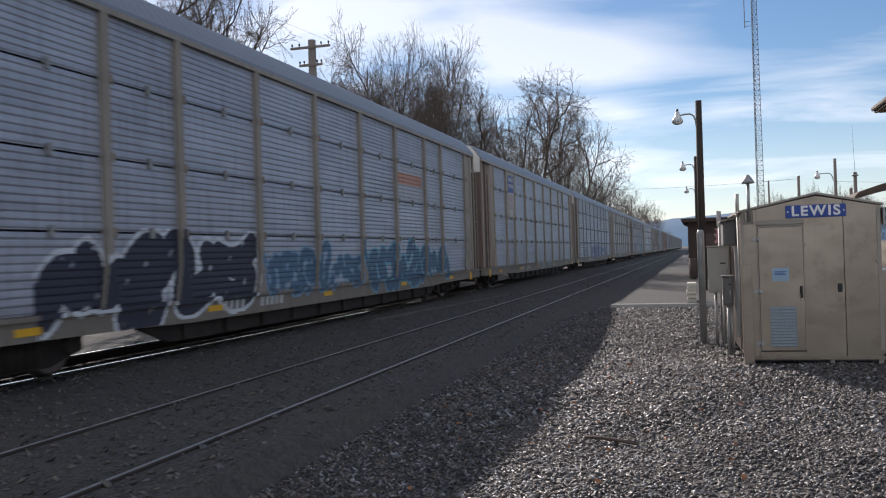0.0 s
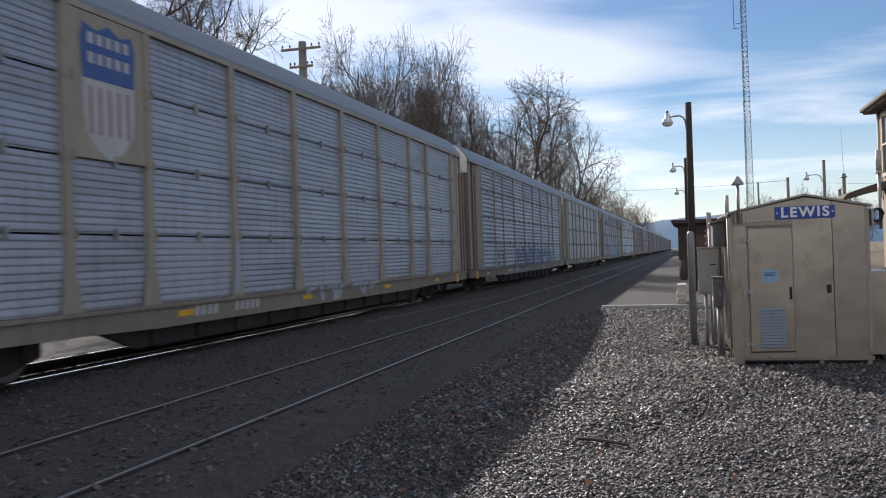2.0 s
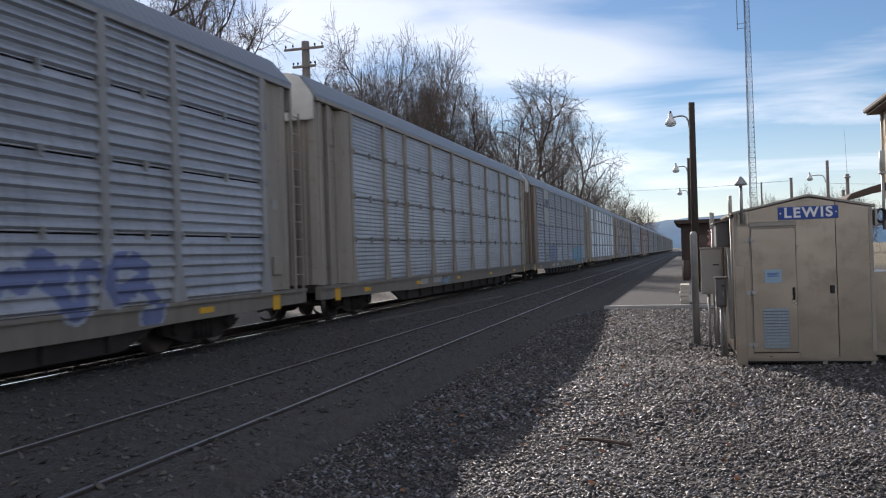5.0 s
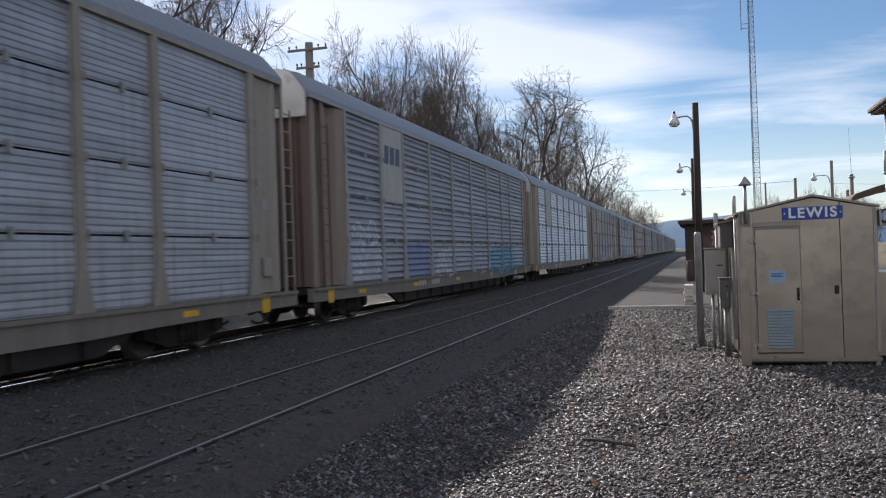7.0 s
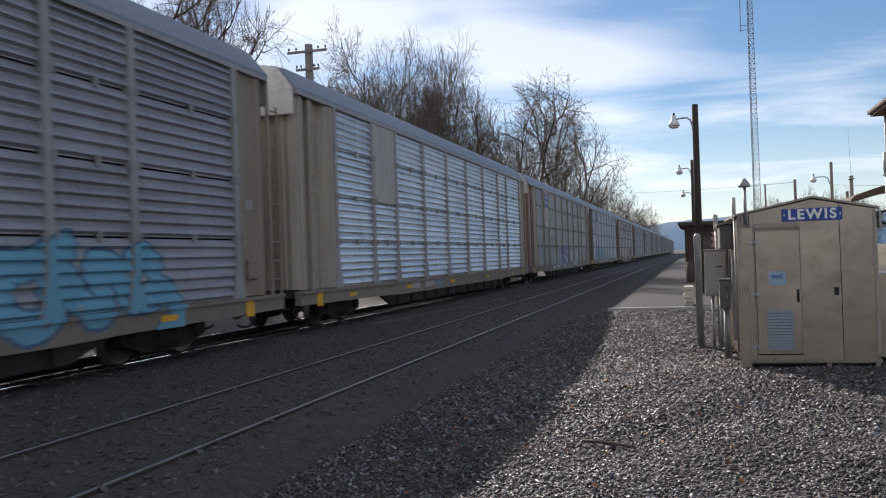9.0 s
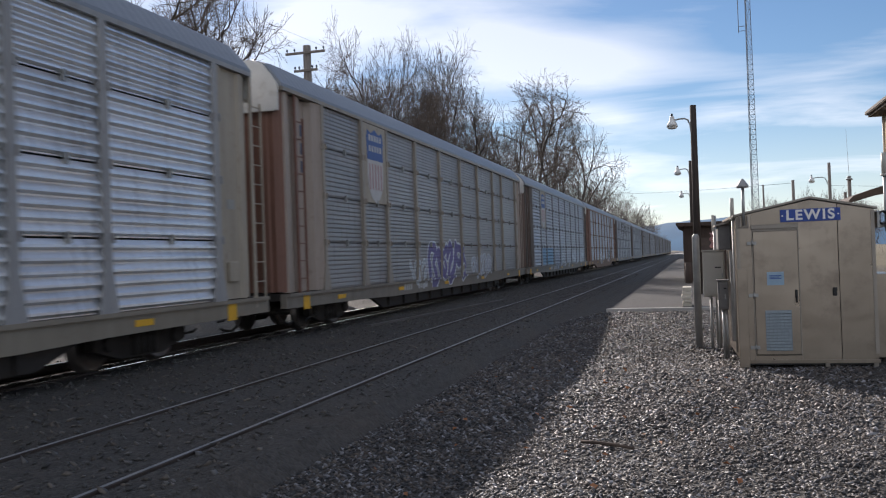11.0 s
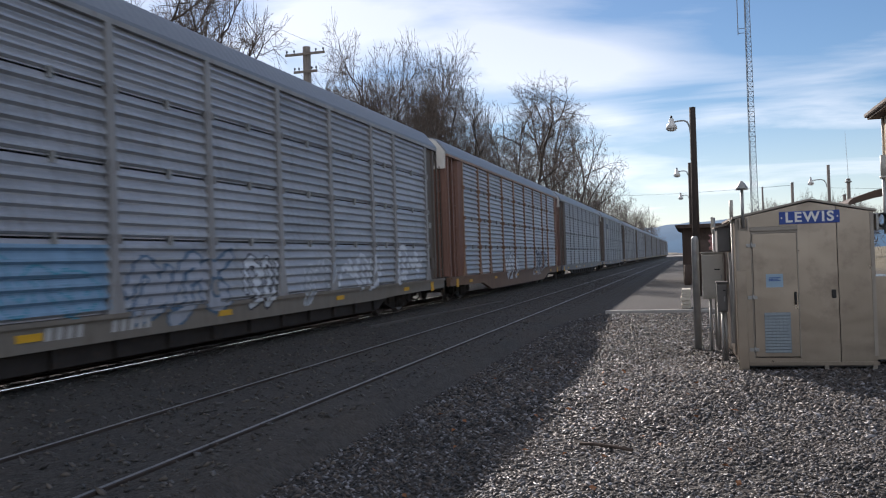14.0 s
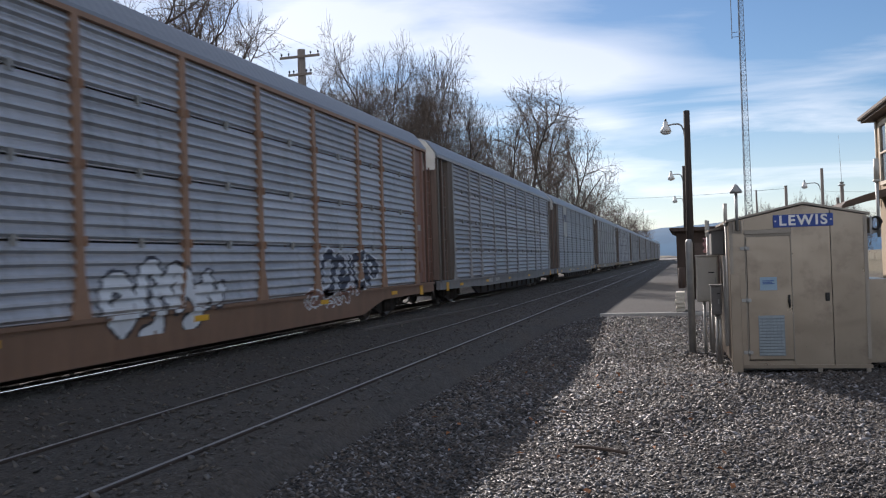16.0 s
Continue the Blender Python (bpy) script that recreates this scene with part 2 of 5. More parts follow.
M = {
    "ground": ground_mat(),
    "gravel": gravel_mat("gravel_stones", (0.088, 0.086, 0.089), (0.112, 0.090, 0.073)),
    "ballast": gravel_mat("ballast_stones", (0.10, 0.094, 0.088), (0.105, 0.088, 0.072), 0.5, 1.5),
    "rail_top": surface("worn_rail_steel", (0.66, 0.65, 0.64), 0.19, 0.95, 0.2, 3, 60, 0.02),
    "rail_dull": surface("dulled_dimmed_rail_steel", (0.34, 0.34, 0.35), 0.38, 0.6, 0.15, 3, 60, 0.03),
    "rail": surface("rusty_rail", (0.045, 0.032, 0.026), 0.75, 0.1, 0.3, 6, 60, 0.3),
    "rail_old": surface("weathered_old_rail", (0.15, 0.14, 0.135), 0.6, 0.2, 0.25, 3, 60, 0.2),
    "tie": surface("creosoted_tie", (0.085, 0.075, 0.066), 0.9, 0, 0.35, 3, 40, 0.5, None, (0.3, 3, 3)),
    "asphalt": surface("platform_asphalt", (0.036, 0.034, 0.034), 0.95, 0, 0.3, 0.5, 90, 0.5, (0.04, 0.037, 0.035)),
    "concrete": surface("old_concrete", (0.42, 0.40, 0.37), 0.85, 0, 0.2, 2, 40, 0.3, (0.2, 0.19, 0.17)),
    "shed": sheet_metal(),
    "shed_trim": surface("bare_aluminium_trim", (0.33, 0.295, 0.25), 0.55, 0.3, 0.12, 3, 50, 0.08),
    "shed_dark": surface("shed_underside_steel", (0.06, 0.06, 0.06), 0.8),
    "sign_blue": surface("blue_enamel", (0.02, 0.06, 0.30), 0.4, 0, 0.1, 4, 40, 0.05),
    "sign_white": surface("white_enamel", (0.78, 0.78, 0.76), 0.5, 0, 0.06, 6, 40, 0.05),
    "label": surface("pale_blue_label", (0.30, 0.42, 0.53), 0.5, 0, 0.08, 8, 40, 0.05),
    "vent": surface("vent_louver_metal", (0.23, 0.27, 0.295), 0.5, 0.2, 0.15, 8, 40, 0.1),
    "black": surface("black_iron", (0.03, 0.03, 0.03), 0.55, 0.3),
    "galv": surface("galvanised_pipe", (0.36, 0.36, 0.35), 0.5, 0.5, 0.15, 5, 40, 0.1),
    "grey_box": surface("grey_enamel_box", (0.46, 0.44, 0.39), 0.55, 0.1, 0.1, 2, 40, 0.08, (0.28, 0.24, 0.2)),
    "dark_box": surface("dark_grey_box", (0.17, 0.165, 0.16), 0.6, 0.1, 0.15, 2, 40, 0.1),
    "pole": surface("tarred_wooden_pole", (0.045, 0.034, 0.028), 0.85, 0, 0.4, 4, 30, 0.6, None, (6, 6, 0.4)),
    "pole_grey": surface("weathered_wooden_pole", (0.24, 0.21, 0.185), 0.9, 0, 0.3, 4, 30, 0.6, None, (6, 6, 0.4)),
    "lamp_white": surface("white_lamp_shade", (0.72, 0.72, 0.70), 0.45, 0, 0.08, 8, 40, 0.05),
    "lens": surface("frosted_lamp_glass", (0.75, 0.75, 0.72), 0.25),
    "brown_wall": surface("dark_brown_boards", (0.085, 0.06, 0.048), 0.8, 0, 0.25, 2, 30, 0.3, None, (6, 6, 0.4)),
    "tower": surface("galvanised_lattice", (0.17, 0.18, 0.20), 0.6, 0.3, 0.1, 1, 20, 0.05),
    "stucco": surface("tan_stucco", (0.42, 0.33, 0.23), 0.85, 0, 0.1, 1, 60, 0.3),
    "frame_paint": surface("cream_window_frame", (0.60, 0.53, 0.42), 0.6, 0, 0.08, 3, 40, 0.1),
    "shingle": surface("brown_shingles", (0.12, 0.095, 0.08), 0.85, 0, 0.3, 3, 40, 0.4),
    "soffit": surface("dark_soffit", (0.13, 0.10, 0.085), 0.8),
    "glass": surface("dark_window_glass", (0.03, 0.035, 0.045), 0.08, 0, 0.05, 1, 5, 0.0),
    "wood_pale": surface("pale_sawn_timber", (0.60, 0.55, 0.46), 0.75, 0, 0.2, 3, 40, 0.3, None, (0.4, 4, 4)),
    "stick": surface("old_stick", (0.09, 0.065, 0.05), 0.9, 0, 0.3),
    "bark": surface("grey_brown_bark", (0.085, 0.073, 0.064), 0.9, 0, 0.3, 3, 25, 0.4),
    "twig": surface("bare_twigs", (0.135, 0.108, 0.09), 0.9, 0, 0.25, 1, 10, 0.0),
    "truck": surface("grimy_cast_steel", (0.035, 0.03, 0.027), 0.75, 0.2, 0.4, 3, 30, 0.3, (0.09, 0.05, 0.03)),
    "wheel": surface("wheel_steel", (0.16, 0.14, 0.13), 0.4, 0.7, 0.2, 4, 40, 0.1),
    "roof": surface("galvanised_roof", (0.25, 0.27, 0.30), 0.5, 0.4, 0.15, 0.5, 20, 0.05, (0.27, 0.27, 0.27), (1, 0.3, 1)),
    "white_panel": surface("chalky_white_paint", (0.62, 0.61, 0.58), 0.6, 0, 0.12, 2, 30, 0.1, (0.33, 0.28, 0.22)),
    "yellow": surface("yellow_reflector", (0.75, 0.42, 0.02), 0.4, 0, 0.12, 6, 40, 0.05),
    "shield_blue": surface("faded_blue_paint", (0.06, 0.12, 0.33), 0.6, 0, 0.12, 4, 40, 0.05),
    "block_dark": surface("faded_dark_blue_paint", (0.09, 0.105, 0.16), 0.65, 0, 0.15, 4, 40, 0.05),
    "shield_white": surface("faded_white_paint", (0.50, 0.50, 0.50), 0.6, 0, 0.1, 4, 40, 0.05),
    "shield_red": surface("faded_red_paint", (0.40, 0.22, 0.22), 0.6, 0, 0.1, 4, 40, 0.05),
    "leaf": surface("dry_leaf", (0.28, 0.12, 0.05), 0.8),
    "wire": surface("black_wire", (0.02, 0.02, 0.02), 0.6),
}

# ---- mesh tools ----


def box(bm, x0, x1, y0, y1, z0, z1, bevel=0.0):
    vs = [bm.verts.new((x, y, z)) for x in (x0, x1) for y in (y0, y1) for z in (z0, z1)]
    fs = [bm.faces.new([vs[i] for i in f]) for f in ((0, 1, 3, 2), (4, 6, 7, 5), (0, 4, 5, 1), (2, 3, 7, 6), (0, 2, 6, 4), (1, 5, 7, 3))]
    if bevel:
        es = list({e for f in fs for e in f.edges})
        bmesh.ops.bevel(bm, geom=es, offset=bevel, segments=2, affect="EDGES", profile=0.5)


def tube(bm, a, b, r0, r1=None, n=10, caps=True):
    a, b = Vector(a), Vector(b)
    r1 = r0 if r1 is None else r1
    q = (b - a).to_track_quat("Z", "Y").to_matrix()
    rings = []
    for p, r in ((a, r0), (b, r1)):
        rings.append([bm.verts.new(p + q @ Vector((math.cos(k * math.tau / n) * r, math.sin(k * math.tau / n) * r, 0))) for k in range(n)])
    for k in range(n):
        f = bm.faces.new((rings[0][k], rings[0][(k + 1) % n], rings[1][(k + 1) % n], rings[1][k]))
        f.smooth = n > 6
    if caps:
        bm.faces.new(rings[0][::-1])
        bm.faces.new(rings[1])


def polytube(bm, pts, r, n=6):
    """One continuous round bar along a line of points."""
    pts = [Vector(p) for p in pts]
    rings = []
    for i, p in enumerate(pts):
        way = pts[min(i + 1, len(pts) - 1)] - pts[max(i - 1, 0)]
        q = way.to_track_quat("Z", "Y").to_matrix()
        rings.append([bm.verts.new(p + q @ Vector((math.cos(k * math.tau / n) * r, math.sin(k * math.tau / n) * r, 0))) for k in range(n)])
    for a, b in zip(rings, rings[1:]):
        for k in range(n):
            bm.faces.new((a[k], a[(k + 1) % n], b[(k + 1) % n], b[k])).smooth = True
    bm.faces.new(rings[0][::-1])
    bm.faces.new(rings[-1])


def turned(bm, prof, n=16, at=(0, 0, 0), axis="z"):
    """A lathe form from (radius, height) pairs."""
    at = Vector(at)
    rings = []
    for r, h in prof:
        ring = []
        for k in range(n):
            c, s = math.cos(k * math.tau / n) * r, math.sin(k * math.tau / n) * r
            ring.append(bm.verts.new(at + (Vector((c, s, h)) if axis == "z" else Vector((h, c, s)))))
        rings.append(ring)
    for a, b in zip(rings, rings[1:]):
        for k in range(n):
            bm.faces.new((a[k], a[(k + 1) % n], b[(k + 1) % n], b[k])).smooth = True
    bm.faces.new(rings[0][::-1])
    bm.faces.new(rings[-1])


def extrude(bm, outline, y0, y1, axis="y"):
    """A closed outline of (u, z) pairs pulled along y (u is x), or along x (u is y)."""
    def at(u, z, w):
        return (u, w, z) if axis == "y" else (w, u, z)
    a = [bm.verts.new(at(u, z, y0)) for u, z in outline]
    b = [bm.verts.new(at(u, z, y1)) for u, z in outline]
    n = len(outline)
    for k in range(n):
        bm.faces.new((a[k], a[(k + 1) % n], b[(k + 1) % n], b[k]))
    bm.faces.new(a[::-1])
    bm.faces.new(b)


def mesh_of(name, bm, material):
    bmesh.ops.recalc_face_normals(bm, faces=bm.faces)
    me = bpy.data.meshes.new(name)
    bm.to_mesh(me)
    bm.free()
    me.materials.append(material)
    return me


def part(name, bm, material, parent=None, label="", at=None):
    me = bm if isinstance(bm, bpy.types.Mesh) else mesh_of(name, bm, material)
    ob = new(name, me)
    ob.parent = parent
    if at is not None:
        ob.matrix_basis = at
    if label:
        tagged(ob, label)
    return ob


def thing(name, label, category, at=None, group="", kind=""):
    ob = new(name)
    ob.empty_display_size = 0.2
    if at is not None:
        ob.matrix_basis = at
    return tagged(ob, label, category, group, kind)


def arrays_mesh(name, verts, faces, material):
    """A large mesh from number arrays: verts (n, 3), faces (m, k)."""
    me = bpy.data.meshes.new(name)
    m, k = faces.shape
    me.vertices.add(len(verts))
    me.vertices.foreach_set("co", verts.astype(np.float32).ravel())
    me.loops.add(m * k)
    me.loops.foreach_set("vertex_index", faces.astype(np.int32).ravel())
    me.polygons.add(m)
    me.polygons.foreach_set("loop_start", np.arange(0, m * k, k, dtype=np.int32))
    me.update(calc_edges=True)
    me.validate()
    me.materials.append(material)
    return me


NEAR_TRACK, TRAIN_TRACK, GROUND = -4.86, -9.62, -0.20

# ---- ground, tracks, platform ----


def ground_z(x, y):
    """Level of the open ground: a flat track bed, a rise to the platform, a low bank beyond the train."""
    if x < -13:
        return GROUND + min(1.3, (-13 - x) * 0.10)
    if x < -3.3:
        return -0.028 if x > -8.86 else -0.20
    if x > 60:
        return GROUND
    rise = min(1.0, max(0.0, (y - 14.8) / 6.6)) if y < 150 else 0.0
    swell = 0.0
    if 1.0 < y < 14.5 and -3.2 < x < 9:
        fade = min(1.0, (y - 1.0) / 2, (14.5 - y) / 3, (x + 3.2) / 1.5, (9 - x) / 2)
        swell = fade * (0.022 * math.sin(1.9 * x + 0.7 * y + 1.1 * math.sin(0.9 * y)) + 0.026 * math.sin(1.15 * y - 0.8 * x + 0.6) + 0.012 * math.sin(3.7 * x - 2.3 * y))
    return GROUND + swell + 0.27 * rise * min(1.0, (x + 3.3) / 1.1)


def build_ground():
    bm = bmesh.new()
    xs = [-4000, -400, -120, -60, -40, -30, -24, -18, -13, -12.5, -11.6, -9.6, -8.98, -8.85, -8, -6, -3.4, -3.2, -2.9, -2.5, *[-2.2 + 0.35 * k for k in range(33)], 12, 30, 60, 120, 600, 4000]
    ys = [-600, -60, -20, -5, 0, *[1 + 0.35 * k for k in range(39)], 14.8, 17, 19, 21.4, 27, 40, 60, 90, 140, 160, 240, 500, 1200, 4500]
    rows = [[bm.verts.new((x, y, ground_z(x, y))) for x in xs] for y in ys]
    for a, b in zip(rows, rows[1:]):
        for k in range(len(xs) - 1):
            bm.faces.new((a[k], a[k + 1], b[k + 1], b[k])).smooth = True
    tagged(part("ground", bm, M["ground"]), "crushed grey stone ground turning to dead grass", "ground", kind="structure")


build_ground()


def build_track(x, name, label, head, wide, bed):
    tr = thing(name, label, "railway track", pose(x, 0, 0), "railway tracks", "structure")
    for side in (-1, 1):
        c = side * 0.7525
        bm = bmesh.new()
        extrude(bm, [(c - 0.07, -0.165), (c + 0.07, -0.165), (c + 0.07, -0.15), (c + 0.012, -0.13), (c + 0.012, -0.045), (c + 0.036, -0.035), (c + 0.036, -0.006), (c + 0.03, -0.002), (c - 0.03, -0.002), (c - 0.036, -0.006), (c - 0.036, -0.035), (c - 0.012, -0.045), (c - 0.012, -0.13), (c - 0.07, -0.15)], -30, 900)
        rail = part("rail", bm, M["rail"], tr, "rusty steel rail with a polished head")
        bm = bmesh.new()
        box(bm, c - wide, c + wide, -30, 900, -0.003, 0.0)
        # far head of the train track: its missing glint is put in as duller steel
        part("rail_head", bm, head if side > 0 else M["rail_dull"], rail)
    bm = bmesh.new()
    box(bm, -1.3, 1.3, -0.11, 0.11, -0.33, -0.166, 0.012)
    tie = mesh_of("tie", bm, M["tie"])
    for k in range(150):
        part("tie", tie, None, tr, at=pose(random.uniform(-0.04, 0.04), 3.5 + k * 0.53, bed + random.uniform(-0.01, 0.0), 0, 0, random.uniform(-1, 1)))
    return tr


build_track(NEAR_TRACK, "railway_track", "straight railway track with rusty rails on dark ties", M["rail_dull"], 0.019, 0.115)
build_track(TRAIN_TRACK, "railway_track", "railway track under the freight train, polished rail heads", M["rail_top"], 0.028, -0.02)

bm = bmesh.new()
extrude(bm, [(-0.07, -0.05), (0.07, -0.05), (0.07, -0.04), (0.015, -0.025), (0.03, 0.055), (-0.03, 0.055), (-0.015, -0.025), (-0.07, -0.04)], -5.5, 5.5)
tagged(part("spare_rail", bm, M["rail_old"], at=pose(-6.95, 25.0, -0.03, 0, 0, -5.0)), "dull spare rail lying on the ballast between the tracks", "rail")
bm = bmesh.new()
extrude(bm, [(-2.08, GROUND - 0.1), (-2.08, 0.12), (-2.03, 0.14), (7, 0.15), (7, GROUND - 0.1)], 21.95, 140)
platform = tagged(part("platform", bm, M["asphalt"]), "low grey asphalt station platform beside the track", "platform", kind="structure")
bm = bmesh.new()
box(bm, -2.08, 1.5, 21.78, 21.946, GROUND - 0.1, 0.155, 0.02)
part("kerb", bm, M["concrete"], platform, "pale concrete kerb at the platform's end")
bm = bmesh.new()
box(bm, -60, 60, 365, 425, -0.3, -0.012)
tagged(part("level_crossing", bm, M["concrete"]), "pale concrete road crossing the tracks far off", "road", kind="structure")


def stones(name, label, count, place, material, size):
    """Loose stones as small uneven octahedra, all in one mesh."""
    g = np.random.default_rng(5 + count)
    base = np.array([(1, 0, 0), (-1, 0, 0), (0, 1, 0), (0, -1, 0), (0, 0, 1), (0, 0, -1)], float)
    tri = np.array([(0, 2, 4), (2, 1, 4), (1, 3, 4), (3, 0, 4), (2, 0, 5), (1, 2, 5), (3, 1, 5), (0, 3, 5)])
    xy = place(g, count)
    n = len(xy)
    s = size[0] + (size[1] - size[0]) * g.random(n) ** 2
    v = base[None] * (1 + g.uniform(-0.4, 0.4, (n, 6, 1))) + g.uniform(-0.25, 0.25, (n, 6, 3))
    v *= s[:, None, None] * g.uniform((0.7, 0.6, 0.25), (1.5, 1.1, 0.62), (n, 3))[:, None]
    a = g.random(n) * math.tau
    ca, sa = np.cos(a)[:, None], np.sin(a)[:, None]
    x, y = v[..., 0] * ca - v[..., 1] * sa, v[..., 0] * sa + v[..., 1] * ca
    tilt = g.uniform(-0.9, 0.9, (n, 1))
    z = v[..., 2] + x * tilt
    base_z = np.array([ground_z(*p) for p in xy])[:, None]
    co = np.stack([x + xy[:, :1], y + xy[:, 1:2], z + base_z + 0.25 * s[:, None]], -1)
    faces = (tri[None] + 6 * np.arange(n)[:, None, None]).reshape(-1, 3)
    return tagged(new(name, arrays_mesh(name, co.reshape(-1, 3), faces, material)), label, "gravel", kind="stuff")


def near_gravel(g, n):
    y = 3.2 + 18.5 * g.random(n) ** 1.5
    x = -3.2 + (3.4 + 0.24 * y) * g.random(n)
    return np.stack([x, y], 1)


def far_gravel(g, n):
    y = 8.5 + 13.1 * g.random(n)
    x = -3.0 + (3.2 + 0.16 * y) * g.random(n)
    return np.stack([x, y], 1)


def open_gravel(g, n):
    y = -9 + 30.0 * g.random(n)
    x = -3.1 + 12.0 * g.random(n)
    return np.stack([x, y], 1)


def track_ballast(g, n):
    y = -6.0 + 70 * g.random(n) ** 1.3
    x = -11.9 + 8.5 * g.random(n)
    return np.stack([x, y], 1)


stones("gravel", "loose grey and tan crushed gravel on the ground", 135000, near_gravel, M["gravel"], (0.008, 0.030))
stones("gravel", "coarser broken grey stones towards the platform", 22000, far_gravel, M["gravel"], (0.016, 0.046))
stones("gravel", "sparse loose grey gravel on the open ground", 14000, open_gravel, M["gravel"], (0.01, 0.032))
stones("ballast", "dark grey track ballast stones round the ties", 26000, track_ballast, M["ballast"], (0.02, 0.045))

# ---- the freight train ----
PITCH, HALF, SPEED, FIRST = 27.27, 1.58, 13.94, 32.9
POSTS = (2.45, 4.95, 6.8, 9.45, 12.12, 14.8, 17.45, 20.2, 22.0, 25.05)
SEAMS = ((0.93, 1.985), (2.015, 3.055), (3.085, 4.175), (4.205, 5.14))
MESHES = {}


def shared(key, build, material):
    key = (*key, material.name)
    if key not in MESHES:
        MESHES[key] = mesh_of(key[0], build(), material)
    return MESHES[key]


def rib_depth(ribs):
    return 0.055 if ribs < 8 else 0.011


def panel_bm(width, tall, ribs):
    """A pressed sheet panel of slanting ribs; origin at its lower corner, outer face to +x."""
    bm = bmesh.new()
    p = tall / ribs
    d = rib_depth(ribs)
    out = [(-0.03, 0.0)]
    for k in range(ribs):
        out += [(0.0, k * p), (0.0, k * p + 0.12 * p), (d, k * p + 0.34 * p), (d * 0.9, k * p + 0.55 * p), (0.004, k * p + 0.95 * p)]
    out += [(0.0, tall), (-0.03, tall)]
    extrude(bm, out, 0, width)
    return bm


def post_bm():
    bm = bmesh.new()
    box(bm, HALF - 0.07, HALF + 0.055, -0.075, 0.075, 0.9, 5.16)
    a = [bm.verts.new(v) for v in ((HALF + 0.062, -0.075, 1.5), (HALF + 0.062, 0.075, 1.5), (HALF + 0.062, 0.2, 0.92), (HALF + 0.062, -0.2, 0.92))]
    b = [bm.verts.new(v) for v in ((HALF, -0.075, 1.5), (HALF, 0.075, 1.5), (HALF, 0.2, 0.92), (HALF, -0.2, 0.92))]
    bm.faces.new(a)
    for k in range(4):
        bm.faces.new((a[k], a[(k + 1) % 4], b[(k + 1) % 4], b[k]))
    for z in (2.0, 3.07, 4.19):
        for y in (-0.1, 0.07):
            box(bm, HALF + 0.03, HALF + 0.09, y, y + 0.03, z - 0.07, z + 0.07)
    return bm


def roof_bm():
    bm = bmesh.new()
    prof = [(HALF + 0.04, 5.22), (HALF + 0.03, 5.29), (HALF - 0.12, 5.50), (HALF - 0.32, 5.75), (HALF - 0.6, 5.84), (0, 5.9)]
    prof = prof + [(-x, z) for x, z in prof[-2::-1]]
    rows = []
    steps = 216
    for k in range(steps + 1):
        y = 0.42 + (26.42 - 0.42) * k / steps
        lift = 0.008 if k % 2 else 0.0
        near_end = min(k, steps - k)
        sag = (0.06, 0.02, 0.0)[near_end] if near_end < 3 else 0.0
        rows.append([bm.verts.new((x, y, z + lift - sag * max(0, (z - 5.3) / 0.6))) for x, z in prof])
    for a, b in zip(rows, rows[1:]):
        for i in range(len(prof) - 1):
            bm.faces.new((a[i], a[i + 1], b[i + 1], b[i]))
    bm.faces.new(rows[0])
    bm.faces.new(rows[-1][::-1])
    return bm


def end_door_bm(sign):
    """One leaf of the ribbed end doors at the leading end; sign: which side."""
    bm = bmesh.new()
    plan = [(HALF - 0.06, 0.62), (HALF - 0.09, 0.52), (HALF - 0.2, 0.45)]
    x, k = HALF - 0.2, 0
    while x > 0.24:
        y0, y1 = (0.45, 0.405) if k % 2 == 0 else (0.405, 0.45)
        plan += [(x - 0.10, y0), (x - 0.13, y1)]
        x -= 0.18
        k += 1
    plan.append((0.02, 0.43))
    rows = [[bm.verts.new((sign * x, y, z)) for x, y in plan] for z in (0.96, 5.12)]
    inner = [[bm.verts.new((sign * x * 0.985, y + 0.05, z)) for x, y in plan] for z in (0.96, 5.12)]
    n = len(plan)
    for i in range(n - 1):
        bm.faces.new((rows[0][i], rows[0][i + 1], rows[1][i + 1], rows[1][i]))
        bm.faces.new((inner[0][i], inner[0][i + 1], inner[1][i + 1], inner[1][i]))
        for r in (0, 1):
            bm.faces.new((rows[r][i], rows[r][i + 1], inner[r][i + 1], inner[r][i]))
    for i in (0, n - 1):
        bm.faces.new((rows[0][i], rows[1][i], inner[1][i], inner[0][i]))
    return bm


def fluted_corner_bm():
    """The side sheet between the leading doors and the first panel, folded into upright steps."""
    bm = bmesh.new()
    h = HALF
    plan = [(h - 0.09, 0.60), (h - 0.02, 0.63), (h - 0.02, 0.80), (h - 0.14, 0.86), (h - 0.14, 1.18), (h - 0.05, 1.24), (h - 0.05, 1.42), (h - 0.17, 1.50), (h - 0.17, 1.88), (h - 0.02, 1.97), (h + 0.0, 2.14), (h + 0.03, 2.38)]
    a = [bm.verts.new((x, y, 0.94)) for x, y in plan]
    b = [bm.verts.new((x, y, 5.14)) for x, y in plan]
    c = [bm.verts.new((x - 0.06, y, 0.94)) for x, y in plan]
    d = [bm.verts.new((x - 0.06, y, 5.14)) for x, y in plan]
    for i in range(len(plan) - 1):
        bm.faces.new((a[i], a[i + 1], b[i + 1], b[i]))
        bm.faces.new((c[i], c[i + 1], d[i + 1], d[i]))
        bm.faces.new((a[i], a[i + 1], c[i + 1], c[i]))
        bm.faces.new((b[i], b[i + 1], d[i + 1], d[i]))
    for i in (0, -1):
        bm.faces.new((a[i], b[i], d[i], c[i]))
    return bm


